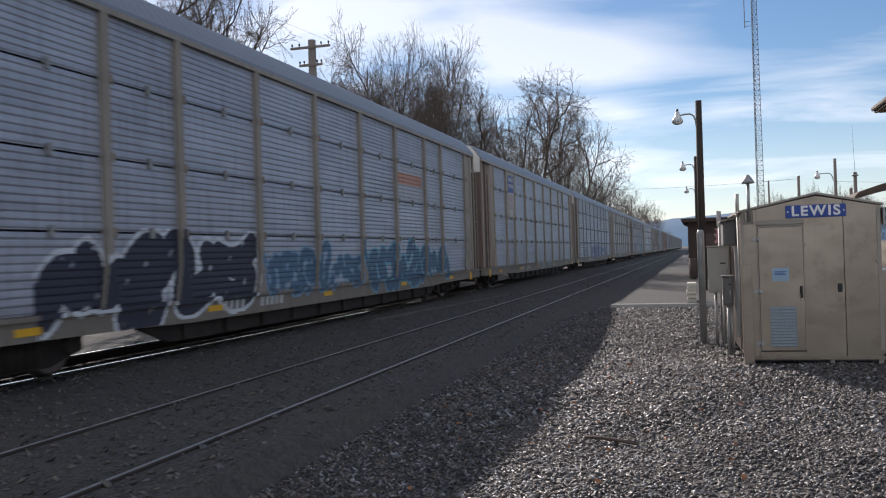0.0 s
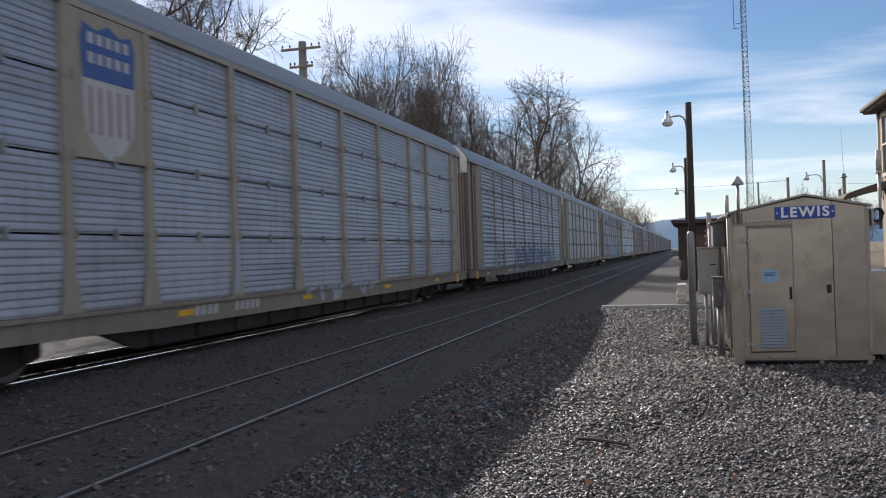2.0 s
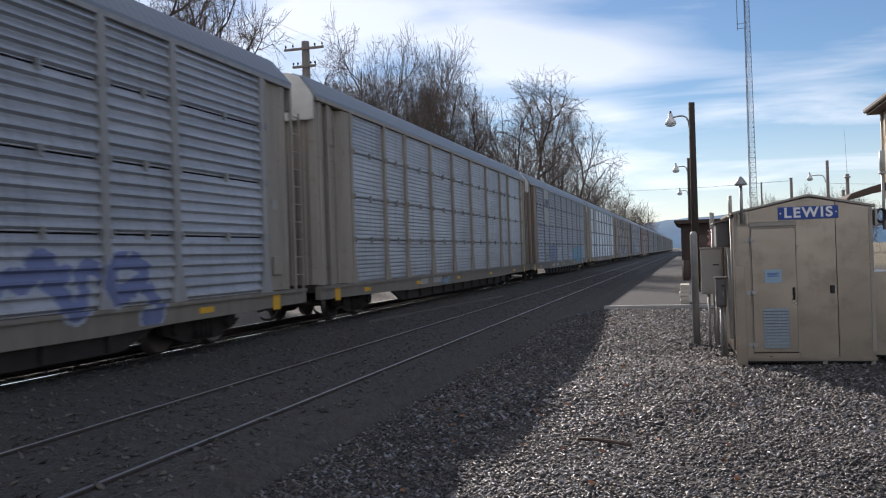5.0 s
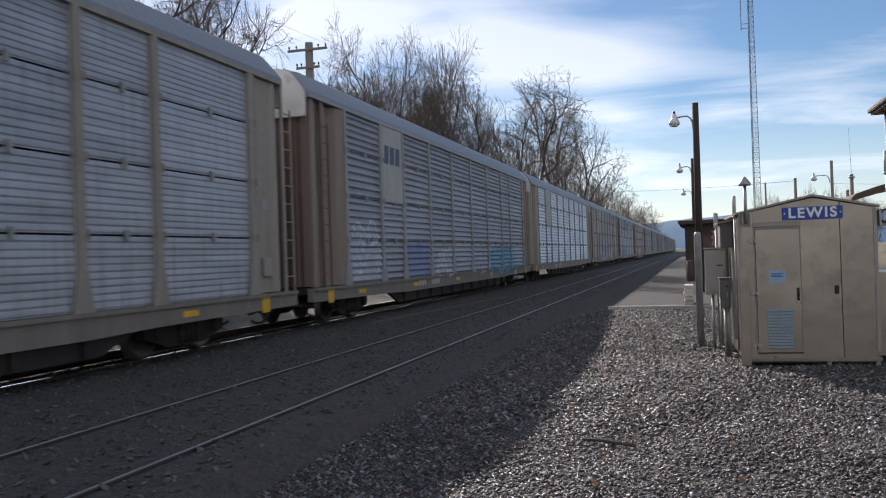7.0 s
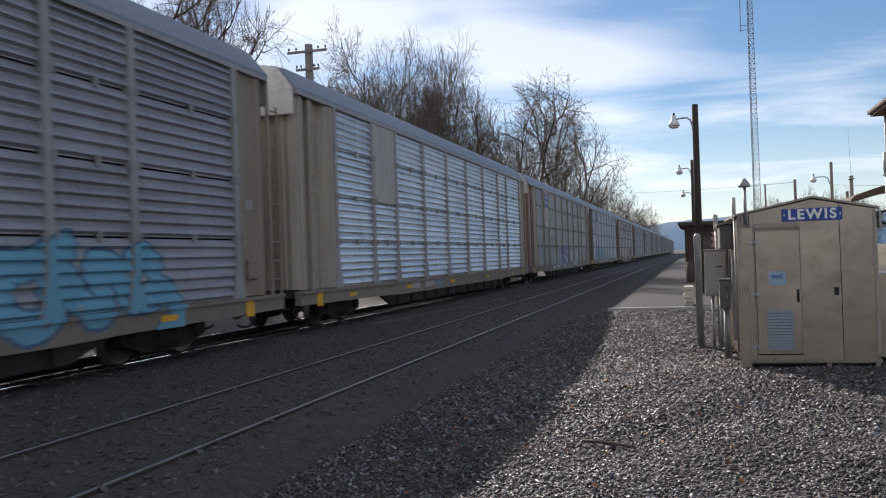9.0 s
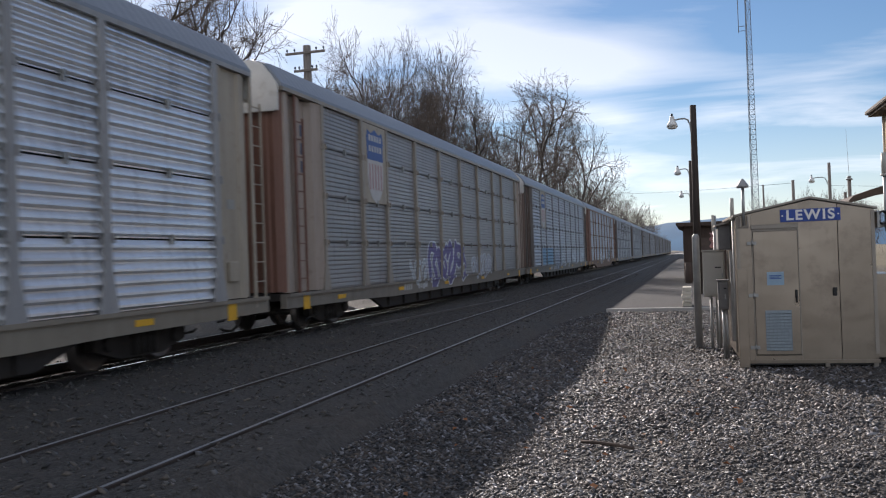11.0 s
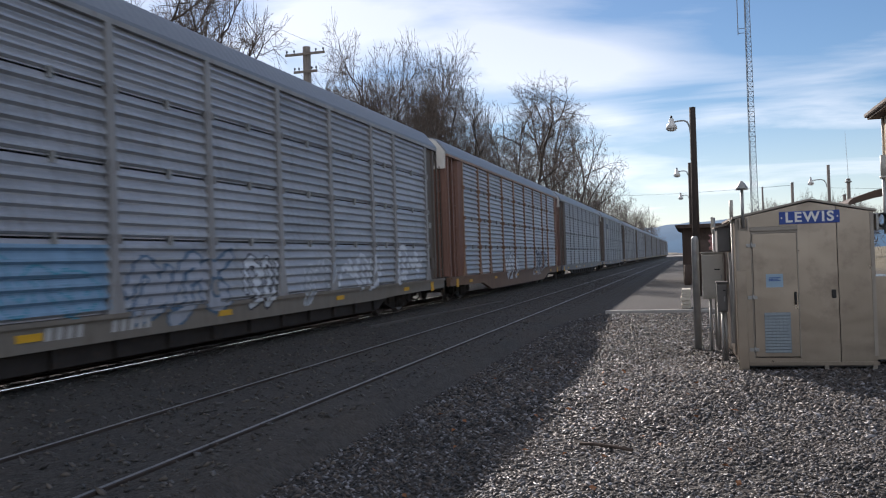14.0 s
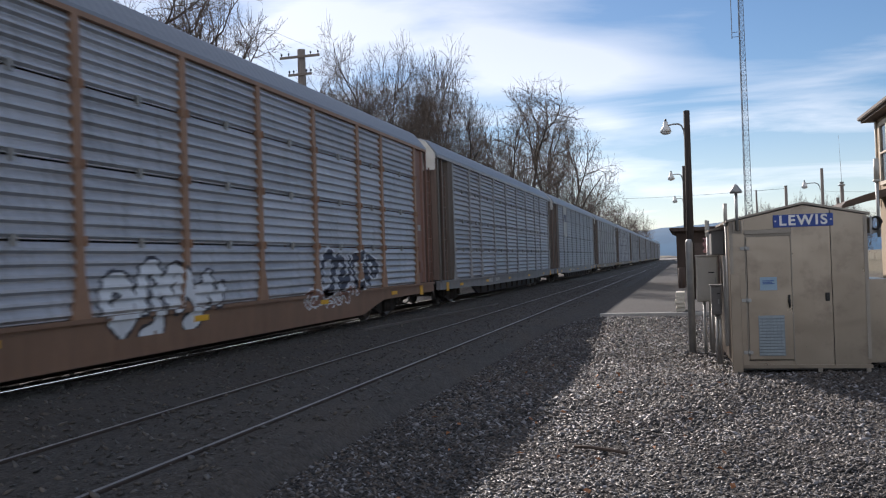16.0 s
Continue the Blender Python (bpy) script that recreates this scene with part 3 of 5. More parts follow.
def flat_corner_bm():
    """The smooth side sheet at the trailing end, with a folded edge and a data plate."""
    bm = bmesh.new()
    h = HALF
    plan = [(h + 0.03, 25.13), (h + 0.03, 25.24), (h - 0.05, 25.27), (h - 0.05, 25.92), (h - 0.0, 25.97), (h - 0.0, 26.12), (h - 0.03, 26.16), (h - 0.2, 26.19), (h - 0.2, 26.38)]
    a = [bm.verts.new((x, y, 0.94)) for x, y in plan]
    b = [bm.verts.new((x, y, 5.14)) for x, y in plan]
    c = [bm.verts.new((x - 0.06, y, 0.94)) for x, y in plan]
    d = [bm.verts.new((x - 0.06, y, 5.14)) for x, y in plan]
    for i in range(len(plan) - 1):
        bm.faces.new((a[i], a[i + 1], b[i + 1], b[i]))
        bm.faces.new((c[i], c[i + 1], d[i + 1], d[i]))
        bm.faces.new((a[i], a[i + 1], c[i + 1], c[i]))
        bm.faces.new((b[i], b[i + 1], d[i + 1], d[i]))
    for i in (0, -1):
        bm.faces.new((a[i], b[i], d[i], c[i]))
    return bm


def hose_bm():
    """The air hose that hangs in a loop beside the coupler."""
    bm = bmesh.new()
    polytube(bm, [(0.45, 0.75, 0.62), (0.46, 0.55, 0.5), (0.47, 0.38, 0.3), (0.42, 0.2, 0.2), (0.33, 0.05, 0.22), (0.3, -0.02, 0.27)], 0.028, 8)
    return bm


def brake_pipe_bm():
    """Bent brake rods and chain that sag below the sill between the end and the truck."""
    bm = bmesh.new()
    polytube(bm, [(1.2, 0.7, 0.62), (1.2, 0.9, 0.34), (1.2, 1.25, 0.24), (1.2, 1.5, 0.3), (1.2, 1.7, 0.17), (1.2, 2.0, 0.16), (1.2, 2.2, 0.3), (1.2, 2.7, 0.36)], 0.025, 6)
    return bm


def hand_brake_bm():
    bm = bmesh.new()
    box(bm, HALF - 0.05, HALF + 0.02, 25.45, 25.78, 1.25, 1.62, 0.02)
    return bm


def data_plate_bm():
    bm = bmesh.new()
    box(bm, HALF - 0.05, HALF - 0.035, 25.5, 25.76, 2.58, 2.76)
    return bm


def corner_plate_bm():
    bm = bmesh.new()
    box(bm, HALF + 0.02, HALF + 0.034, 0, 0.3, 0.56, 0.86)
    return bm


def ladder_bm():
    bm = bmesh.new()
    box(bm, -0.24, -0.16, -0.02, 0.02, 0.72, 5.15)
    box(bm, 0.18, 0.21, -0.02, 0.02, 0.72, 4.7)
    for k in range(11):
        tube(bm, (-0.17, 0, 0.85 + k * 0.375), (0.2, 0, 0.85 + k * 0.375), 0.013, n=6)
    return bm


def side_sill_bm(belly, raised):
    bm = bmesh.new()
    low = 0.27 if belly else 0.54
    if raised:
        box(bm, HALF - 0.12, HALF + 0.02, 0.4, 26.87, 0.78, 0.92)
        return bm
    extrude(bm, [(0.4, 0.92), (0.4, 0.62), (5.4, 0.58), (7.0, low), (20.3, low), (21.9, 0.58), (26.87, 0.62), (26.87, 0.92)], HALF - 0.12, HALF + 0.02, "x")
    box(bm, HALF + 0.02, HALF + 0.075, 0.45, 26.82, 0.86, 0.925)
    return bm


def belly_rail_bm():
    """The grimy lower truss beam that hangs under the sill between the trucks."""
    bm = bmesh.new()
    extrude(bm, [(5.7, 0.57), (6.6, 0.26), (20.7, 0.26), (21.6, 0.57)], HALF - 0.22, HALF - 0.13, "x")
    for k in range(11):
        box(bm, HALF - 0.13, HALF - 0.05, 6.9 + k * 1.34, 7.0 + k * 1.34, 0.28, 0.56)
    return bm


def underframe_bm():
    bm = bmesh.new()
    box(bm, -HALF + 0.13, HALF - 0.13, 0.4, 26.87, 0.78, 0.93)
    extrude(bm, [(0.45, 0.78), (0.45, 0.5), (5.9, 0.5), (7.0, 0.46), (20.3, 0.46), (21.4, 0.5), (26.82, 0.5), (26.82, 0.78)], -0.32, 0.32, "x")
    for k in range(14):
        y = 2.0 + k * 1.8
        box(bm, -HALF + 0.14, HALF - 0.14, y - 0.06, y + 0.06, 0.72, 0.8)
    box(bm, 0.45, 1.05, 12.2, 13.3, 0.36, 0.74, 0.05)
    tube(bm, (-0.9, 15, 0.55), (-0.9, 16.6, 0.55), 0.2)
    return bm


def side_frame_bm():
    bm = bmesh.new()
    extrude(bm, [(-1.2, 0.52), (-1.2, 0.34), (-0.98, 0.28), (-0.55, 0.16), (0.55, 0.16), (0.98, 0.28), (1.2, 0.34), (1.2, 0.52), (0.9, 0.6), (0.5, 0.72), (-0.5, 0.72), (-0.9, 0.6)], 0.93, 1.09, "x")
    for y in (-0.24, -0.08, 0.08, 0.24):
        tube(bm, (1.1, y, 0.2), (1.1, y, 0.55), 0.07, n=8)
    for y in (-0.88, 0.88):
        tube(bm, (0.98, y, 0.42), (1.17, y, 0.42), 0.12, n=10)
    return bm


def wheelset_bm():
    bm = bmesh.new()
    tube(bm, (-1.1, 0, 0), (1.1, 0, 0), 0.075, n=10)
    for s in (-1, 1):
        prof = [(0.12, -0.07), (0.16, -0.04), (0.33, -0.02), (0.37, -0.05), (0.415, -0.05), (0.42, 0.05), (0.445, 0.06), (0.445, 0.085), (0.38, 0.085), (0.33, 0.03), (0.16, 0.05), (0.12, 0.07)]
        turned(bm, [(r, -s * h) for r, h in prof], 24, (s * 0.755, 0, 0), "x")
    return bm


def coupler_bm():
    bm = bmesh.new()
    box(bm, -0.07, 0.07, 0.12, 0.95, 0.76, 0.92, 0.015)
    box(bm, -0.15, 0.13, 0.0, 0.2, 0.7, 0.97, 0.03)
    tube(bm, (0.35, 0.5, 0.72), (0.28, 0.15, 0.42), 0.025, n=6)
    tube(bm, (0.28, 0.15, 0.42), (0.22, 0.0, 0.4), 0.025, n=6)
    return bm


def gable_bm():
    """The pale sheet that closes the roof's end over the doors, with a lip at its foot."""
    bm = bmesh.new()
    half = [(HALF - 0.03, 4.72), (HALF - 0.02, 5.2), (HALF - 0.03, 5.27), (HALF - 0.17, 5.47), (HALF - 0.36, 5.71), (HALF - 0.62, 5.80)]
    extrude(bm, half + [(-x, z) for x, z in half[::-1]], 0.34, 0.415)
    box(bm, -HALF + 0.06, HALF - 0.06, 0.29, 0.345, 4.70, 4.76)
    return bm


def shield_parts(car, y0, y1):
    """A plain painted shield: dark top, pale lower field with bars."""
    mid, w = (y0 + y1) / 2, (y1 - y0) * 0.36
    x = HALF + 0.037

    def plate(name, pts, material, dx):
        bm = bmesh.new()
        extrude(bm, [(mid + u * w, z) for u, z in pts], x, x + dx, "x")
        return part(name, bm, material, car)
    plate("shield", [(-0.95, 3.8), (-0.85, 3.45), (-0.5, 3.2), (0, 3.06), (0.5, 3.2), (0.85, 3.45), (0.95, 3.8), (0.95, 4.3), (-0.95, 4.3)], M["shield_white"], 0.004)
    plate("shield_top", [(-0.95, 4.2), (0.95, 4.2), (1.02, 4.75), (0.9, 4.98), (0.45, 4.9), (0, 5.02), (-0.45, 4.9), (-0.9, 4.98), (-1.02, 4.75)], M["shield_blue"], 0.008)
    for k in range(5):
        u = -0.7 + k * 0.35
        plate("shield_bar", [(u - 0.06, 3.42), (u + 0.06, 3.42), (u + 0.06, 4.1), (u - 0.06, 4.1)], M["shield_red"], 0.008)
    for z in (4.70, 4.42):
        for k in range(5):
            u = -0.66 + k * 0.33
            plate("letter_bar", [(u - 0.1, z), (u + 0.1, z), (u + 0.1, z + 0.16), (u - 0.1, z + 0.16)], M["shield_white"], 0.012)


def wall_depth(y, z, ribs, logo):
    """How far the wagon's side stands out at that place."""
    if z < 0.86:
        return HALF + 0.02
    if z < 0.93:
        return HALF + 0.075
    if any(abs(y - p) < 0.075 + max(0.0, 0.125 * (1.5 - z) / 0.58) for p in POSTS):
        return HALF + 0.062
    if logo and 4.95 < y < 6.8 and z > 3.06:
        return HALF + 0.036
    for z0, z1 in SEAMS:
        if z0 <= z <= z1:
            p = (z1 - z0) / ribs
            d = rib_depth(ribs)
            return HALF - 0.03 + float(np.interp(((z - z0) / p) % 1.0, (0, 0.12, 0.34, 0.55, 0.95, 1.0), (0, 0, d, d * 0.9, 0.004, 0)))
    return HALF - 0.03


# strokes of curled bubble forms in a unit cell, each a line of (across, up)
GLYPHS = (
    ((0.7, 0.75), (0.45, 0.95), (0.1, 0.8), (0.05, 0.45), (0.35, 0.35), (0.55, 0.6), (0.9, 0.5), (1.0, 0.15), (0.6, 0.0)),
    ((0.3, 0.1), (0.05, 0.5), (0.35, 0.95), (0.8, 0.85), (0.95, 0.45), (0.6, 0.2), (0.45, 0.5), (0.65, 0.62)),
    ((-0.1, 0.1), (0.25, 0.75), (0.45, 0.3), (0.6, 0.95), (0.8, 0.25), (1.1, 0.6)),
    ((0.0, 0.65), (0.3, 1.0), (0.55, 0.7), (0.25, 0.4), (0.1, 0.05), (0.55, 0.15), (0.85, 0.4), (0.9, 0.9)),
    ((0.1, 0.3), (0.3, 0.85), (0.7, 1.0), (0.9, 0.6), (0.55, 0.55), (0.75, 0.1), (0.2, -0.05)),
    ((0.05, 0.95), (0.2, 0.3), (0.5, 0.05), (0.6, 0.55), (0.35, 0.75), (0.8, 0.9), (1.05, 0.35)),
    ((0.95, 0.95), (0.45, 0.7), (0.1, 0.9), (0.15, 0.4), (0.5, 0.1), (0.95, 0.3), (0.75, 0.6)),
)


def spray(car, name, ribs, logo, y0, y1, z0, z1, fill, line, cells, seed, fat, rim, label):
    """A film of spray paint over ribs, posts and sill: letter forms with a rim; cells = 0 is a plain patch."""
    g = np.random.default_rng(seed)
    ys = np.arange(y0 - 0.25, y1 + 0.25, 0.03)
    edges = {round(z0 - 0.2 + k * 0.03, 3) for k in range(int((z1 - z0 + 0.4) / 0.03) + 1)}
    edges |= {0.86, 0.93}
    for a, b in SEAMS:
        p = (b - a) / ribs
        edges |= {round(a + (k + f) * p, 3) for k in range(ribs) for f in (0.0, 0.12, 0.34, 0.55, 0.95)}
    zs = np.array(sorted(z for z in edges if max(0.56, z0 - 0.2) <= z <= z1 + 0.2))
    zs = zs[np.concatenate([[True], np.diff(zs) > 0.004])]
    Y, Z = np.meshgrid((ys[:-1] + ys[1:]) / 2, (zs[:-1] + zs[1:]) / 2)
    if cells:
        dist, owner = np.full(Y.shape, 9.0), np.zeros(Y.shape, int)
        width = (y1 - y0) / cells
        order = g.permutation(len(GLYPHS))
        for c in range(cells):
            glyph = np.array(GLYPHS[order[c % len(GLYPHS)]]) + g.normal(0, 0.06, (len(GLYPHS[order[c % len(GLYPHS)]]), 2))
            # rounded corners: cut each corner twice
            for again in range(2):
                mid = np.stack([0.75 * glyph[:-1] + 0.25 * glyph[1:], 0.25 * glyph[:-1] + 0.75 * glyph[1:]], 1).reshape(-1, 2)
                glyph = np.concatenate([glyph[:1], mid, glyph[-1:]])
            wave, lean = g.uniform(-0.08, 0.08), g.uniform(-0.25, 0.25)
            hi = (z1 - z0) * g.uniform(0.82, 1.0)
            py = y0 + (c + 0.5) * width + ((glyph[:, 0] - 0.5) * 1.05 + (glyph[:, 1] - 0.5) * lean) * width
            pz = z0 + wave + glyph[:, 1] * hi
            for i in range(len(py) - 1):
                ay, az, by, bz = py[i], pz[i], py[i + 1], pz[i + 1]
                u = np.clip(((Y - ay) * (by - ay) + (Z - az) * (bz - az)) / ((by - ay) ** 2 + (bz - az) ** 2 + 1e-9), 0, 1)
                d = np.hypot(Y - ay - u * (by - ay), Z - az - u * (bz - az))
                owner[d < dist] = c
                dist = np.minimum(dist, d)
        dist = dist + 0.02 * np.sin(3.7 * Y + 2.9 * Z) + 0.012 * np.sin(11 * Y - 7 * Z)
        mask = np.where(dist < fat, 1, np.where(dist < fat + rim, 2, 0))
        worn = np.sin(5.3 * Y + 1.7) * np.sin(9.1 * Z + 2.2 * Y) + 0.5 * np.sin(23 * Y - 17 * Z)
        mask[worn > 1.28] = 0
    else:
        owner = np.zeros(Y.shape, int)
        mask = np.where((Y > y0) & (Y < y1) & (Z > z0) & (Z < z1), 1, 0)
        if line is not None:
            mid = (z0 + z1) / 2
            mask[(mask == 1) & (np.abs(Z - mid - 0.12) < 0.16)] = 2
    paints = [car_paint("spray_fill", fill, tone(fill, 0.6))]
    if line is not None:
        paints.append(car_paint("spray_rim", line, tone(line, 0.7)))
    for c in range(max(1, cells)):
        me = bpy.data.meshes.new(name)
        verts, faces, mats = film_faces(np.where(owner == c, mask, 0), ys, zs, ribs, logo, cells == 0)
        me.from_pydata(verts, [], faces)
        for p in paints:
            me.materials.append(p)
        if line is not None:
            me.polygons.foreach_set("material_index", mats)
        ob = part(name, me, None, car, label)
        if cells:
            tagged(ob, label, kind="stuff")


def film_faces(mask, ys, zs, ribs, logo, sheet):
    """Strips of paint lying 4 mm over the wagon's side, one for each run of equal colour and depth."""
    verts, faces, mats = [], [], []
    spots = {}
    low, high = (0.0005, 0.0005) if sheet else (0.0015, -0.0015)

    def vert(x, y, z):
        key = (round(x, 3), round(float(y), 3), round(float(z), 3))
        if not sheet:
            verts.append(key)
            return len(verts) - 1
        if key not in spots:
            spots[key] = len(verts)
            verts.append(key)
        return spots[key]
    for r in range(mask.shape[0]):
        za, zb = zs[r], zs[r + 1]
        depths, c = {}, 0

        def depth(i):
            if i not in depths:
                y = (ys[i] + ys[i + 1]) / 2
                depths[i] = (round(wall_depth(y, za + low, ribs, logo), 3), round(wall_depth(y, zb + high, ribs, logo), 3))
            return depths[i]
        while c < mask.shape[1]:
            m = mask[r, c]
            if not m:
                c += 1
                continue
            e, d = c + 1, depth(c)
            while e < mask.shape[1] and mask[r, e] == m and depth(e) == d:
                e += 1
            xa, xb = d[0] + 0.004, d[1] + 0.004
            faces.append((vert(xa, ys[c], za), vert(xa, ys[e], za), vert(xb, ys[e], zb), vert(xb, ys[c], zb)))
            mats.append(m - 1)
            c = e
    return verts, faces, mats


GALV, DIRTY, BRIGHT, BLUISH, BROWNISH = (0.42, 0.44, 0.48), (0.27, 0.28, 0.305), (0.74, 0.76, 0.79), (0.39, 0.42, 0.49), (0.28, 0.255, 0.24)
TAN, ORANGE, GREY = (0.32, 0.285, 0.24), (0.30, 0.18, 0.115), (0.34, 0.34, 0.35)
RUST, BROWN, CREAM = (0.20, 0.10, 0.07), (0.15, 0.10, 0.078), (0.37, 0.325, 0.26)
NAVY, CYAN, PALE, PURPLE, INK, SKYB = (0.03, 0.035, 0.06), (0.08, 0.30, 0.42), (0.66, 0.70, 0.75), (0.16, 0.14, 0.32), (0.02, 0.02, 0.03), (0.22, 0.36, 0.52)

TEAL, DEEP = (0.16, 0.38, 0.52), (0.08, 0.15, 0.24)
BLUE, FADED = (0.15, 0.18, 0.34), (0.40, 0.43, 0.48)
STEELY, PINKTAN, BROWNTAN = (0.33, 0.33, 0.335), (0.36, 0.30, 0.255), (0.10, 0.077, 0.06)
MID, DULL, ORANGEY = (0.33, 0.335, 0.36), (0.285, 0.28, 0.285), (0.45, 0.24, 0.17)
# panels, posts, doors, corners, sill, ribs, logo bay, belly,
# sprayed areas (along, height, fill, rim, forms, stroke, rim width), label
CARS = (
    (BLUISH, TAN, BROWN, TAN, TAN, 10, "", False, [
        (3.74, 9.12, 0.75, 1.9, NAVY, PALE, 4, 0.27, 0.075), (9.50, 14.59, 0.85, 1.78, DEEP, SKYB, 6, 0.12, 0.05),
        (14.98, 19.58, 0.62, 1.85, DEEP, TEAL, 4, 0.17, 0.06), (17.47, 19.92, 3.14, 4.12, FADED, ORANGEY, 0, 0, 0), (19.49, 22.66, 0.75, 1.7, DEEP, TEAL, 3, 0.16, 0.05)],
        "covered car-carrier wagon, blue-grey ribbed panels with dark graffiti"),
    (BLUISH, CREAM, BROWN, PINKTAN, CREAM, 10, "shield", False, [
        (7.30, 9.50, 0.98, 1.93, FADED, None, 0, 0, 0), (12.38, 14.59, 0.75, 1.7, BLUISH, FADED, 3, 0.07, 0.05), (14.98, 17.18, 0.75, 1.75, FADED, BLUISH, 3, 0.07, 0.04)],
        "covered car-carrier wagon, grey ribbed panels and a painted shield"),
    (GALV, STEELY, BROWN, TAN, TAN, 6, "", False, [
        (5.47, 7.20, 1.0, 1.85, INK, None, 3, 0.03, 0), (9.89, 15.36, 0.8, 1.9, BLUE, FADED, 5, 0.15, 0.05), (15.74, 21.41, 0.78, 1.85, BLUE, BLUISH, 5, 0.13, 0.05)],
        "covered car-carrier wagon, galvanised panels with purple graffiti"),
    (GALV, TAN, TAN, TAN, TAN, 10, "", False, [(9.60, 11.52, 0.6, 0.84, SKYB, None, 4, 0.025, 0)], "covered car-carrier wagon, pale ribbed panels and tan posts"),
    (MID, STEELY, BROWN, (0.27, 0.22, 0.17), TAN, 6, "blank", False, [
        (2.64, 4.80, 0.98, 1.9, FADED, None, 0, 0, 0), (2.88, 4.70, 1.2, 2.35, BLUISH, PALE, 2, 0.10, 0.05), (7.01, 9.22, 0.95, 1.95, (0.20, 0.24, 0.38), None, 0, 0, 0),
        (10.27, 11.81, 0.85, 1.9, FADED, PALE, 2, 0.10, 0.04), (14.59, 17.47, 0.85, 1.65, BLUISH, FADED, 3, 0.07, 0.04), (17.95, 23.04, 0.62, 1.95, TEAL, DEEP, 4, 0.20, 0.05)],
        "covered car-carrier wagon, weathered panels with cyan graffiti"),
    (BRIGHT, STEELY, CREAM, CREAM, CREAM, 6, "faded", False, [(10.08, 11.52, 0.6, 0.84, SKYB, None, 3, 0.025, 0)], "covered car-carrier wagon, bright galvanised panels and cream ends"),
    (DULL, TAN, RUST, PINKTAN, TAN, 10, "shield", False, [
        (8.83, 10.56, 0.8, 1.7, FADED, PALE, 2, 0.05, 0.04), (10.56, 15.17, 0.8, 2.1, PURPLE, PALE, 4, 0.16, 0.06), (16.32, 19.68, 0.85, 1.75, BLUISH, PALE, 4, 0.08, 0.04)],
        "covered car-carrier wagon, dull panels, shield and purple graffiti"),
    (GALV, STEELY, BROWN, BROWNTAN, TAN, 6, "shield", False, [
        (5.09, 9.31, 0.98, 1.93, SKYB, None, 0, 0, 0), (5.38, 9.12, 1.05, 1.7, SKYB, CYAN, 4, 0.08, 0.04), (9.89, 12.67, 0.8, 1.85, BLUISH, DEEP, 3, 0.11, 0.05),
        (13.25, 14.69, 0.7, 1.7, PALE, INK, 2, 0.07, 0.04), (15.84, 17.47, 0.85, 1.6, FADED, PALE, 3, 0.07, 0.03), (17.95, 20.74, 0.85, 1.7, PALE, BLUISH, 3, 0.08, 0.04), (21.98, 24.19, 1.0, 2.0, PALE, BLUISH, 2, 0.10, 0.04)],
        "covered car-carrier wagon, galvanised panels with pale blue graffiti"),
    (GALV, ORANGE, RUST, RUST, ORANGE, 6, "", True, [
        (9.89, 13.15, 0.62, 1.72, PALE, INK, 4, 0.13, 0.05), (16.70, 20.06, 0.62, 1.1, RUST, PALE, 4, 0.05, 0.04), (17.66, 21.50, 0.95, 1.9, NAVY, PALE, 4, 0.11, 0.05)],
        "covered car-carrier wagon, galvanised panels, orange posts and sill"),
    (MID, STEELY, BROWN, BROWNTAN, GREY, 6, "", False, [], "covered car-carrier wagon, galvanised panels and brown ends"),
    (DIRTY, STEELY, BROWN, BROWNTAN, GREY, 6, "blank", False, [], "covered car-carrier wagon, galvanised panels and brown ends"),
    (DIRTY, STEELY, BROWN, BROWNTAN, TAN, 10, "", False, [], "covered car-carrier wagon, dull grey ribbed panels"),
    (MID, STEELY, BROWN, BROWNTAN, TAN, 6, "", False, [], "covered car-carrier wagon, galvanised panels and brown ends"),
    (DIRTY, STEELY, BROWN, BROWNTAN, GREY, 10, "", False, [], "covered car-carrier wagon, dull grey ribbed panels"),
    (BROWNISH, STEELY, BROWN, BROWNTAN, TAN, 6, "", False, [], "covered car-carrier wagon, brownish weathered panels"),
    (DIRTY, STEELY, BROWN, BROWNTAN, TAN, 6, "", False, [], "covered car-carrier wagon, galvanised panels and brown ends"),
    (BROWNISH, STEELY, BROWN, BROWNTAN, TAN, 10, "", False, [], "covered car-carrier wagon, dull grey ribbed panels"),
    (DIRTY, STEELY, BROWN, BROWNTAN, TAN, 6, "", False, [], "covered car-carrier wagon, galvanised panels and brown ends"),
    (GALV, STEELY, BROWN, BROWNTAN, TAN, 6, "", False, [], "last covered car-carrier wagon of the train, galvanised panels"),
)
train, wheelsets = [], []
TURN_END, TAIL = pose(0, PITCH, 0, 0, 0, 180), pose(0, PITCH - 0.43, 0, 0, 0, 180)


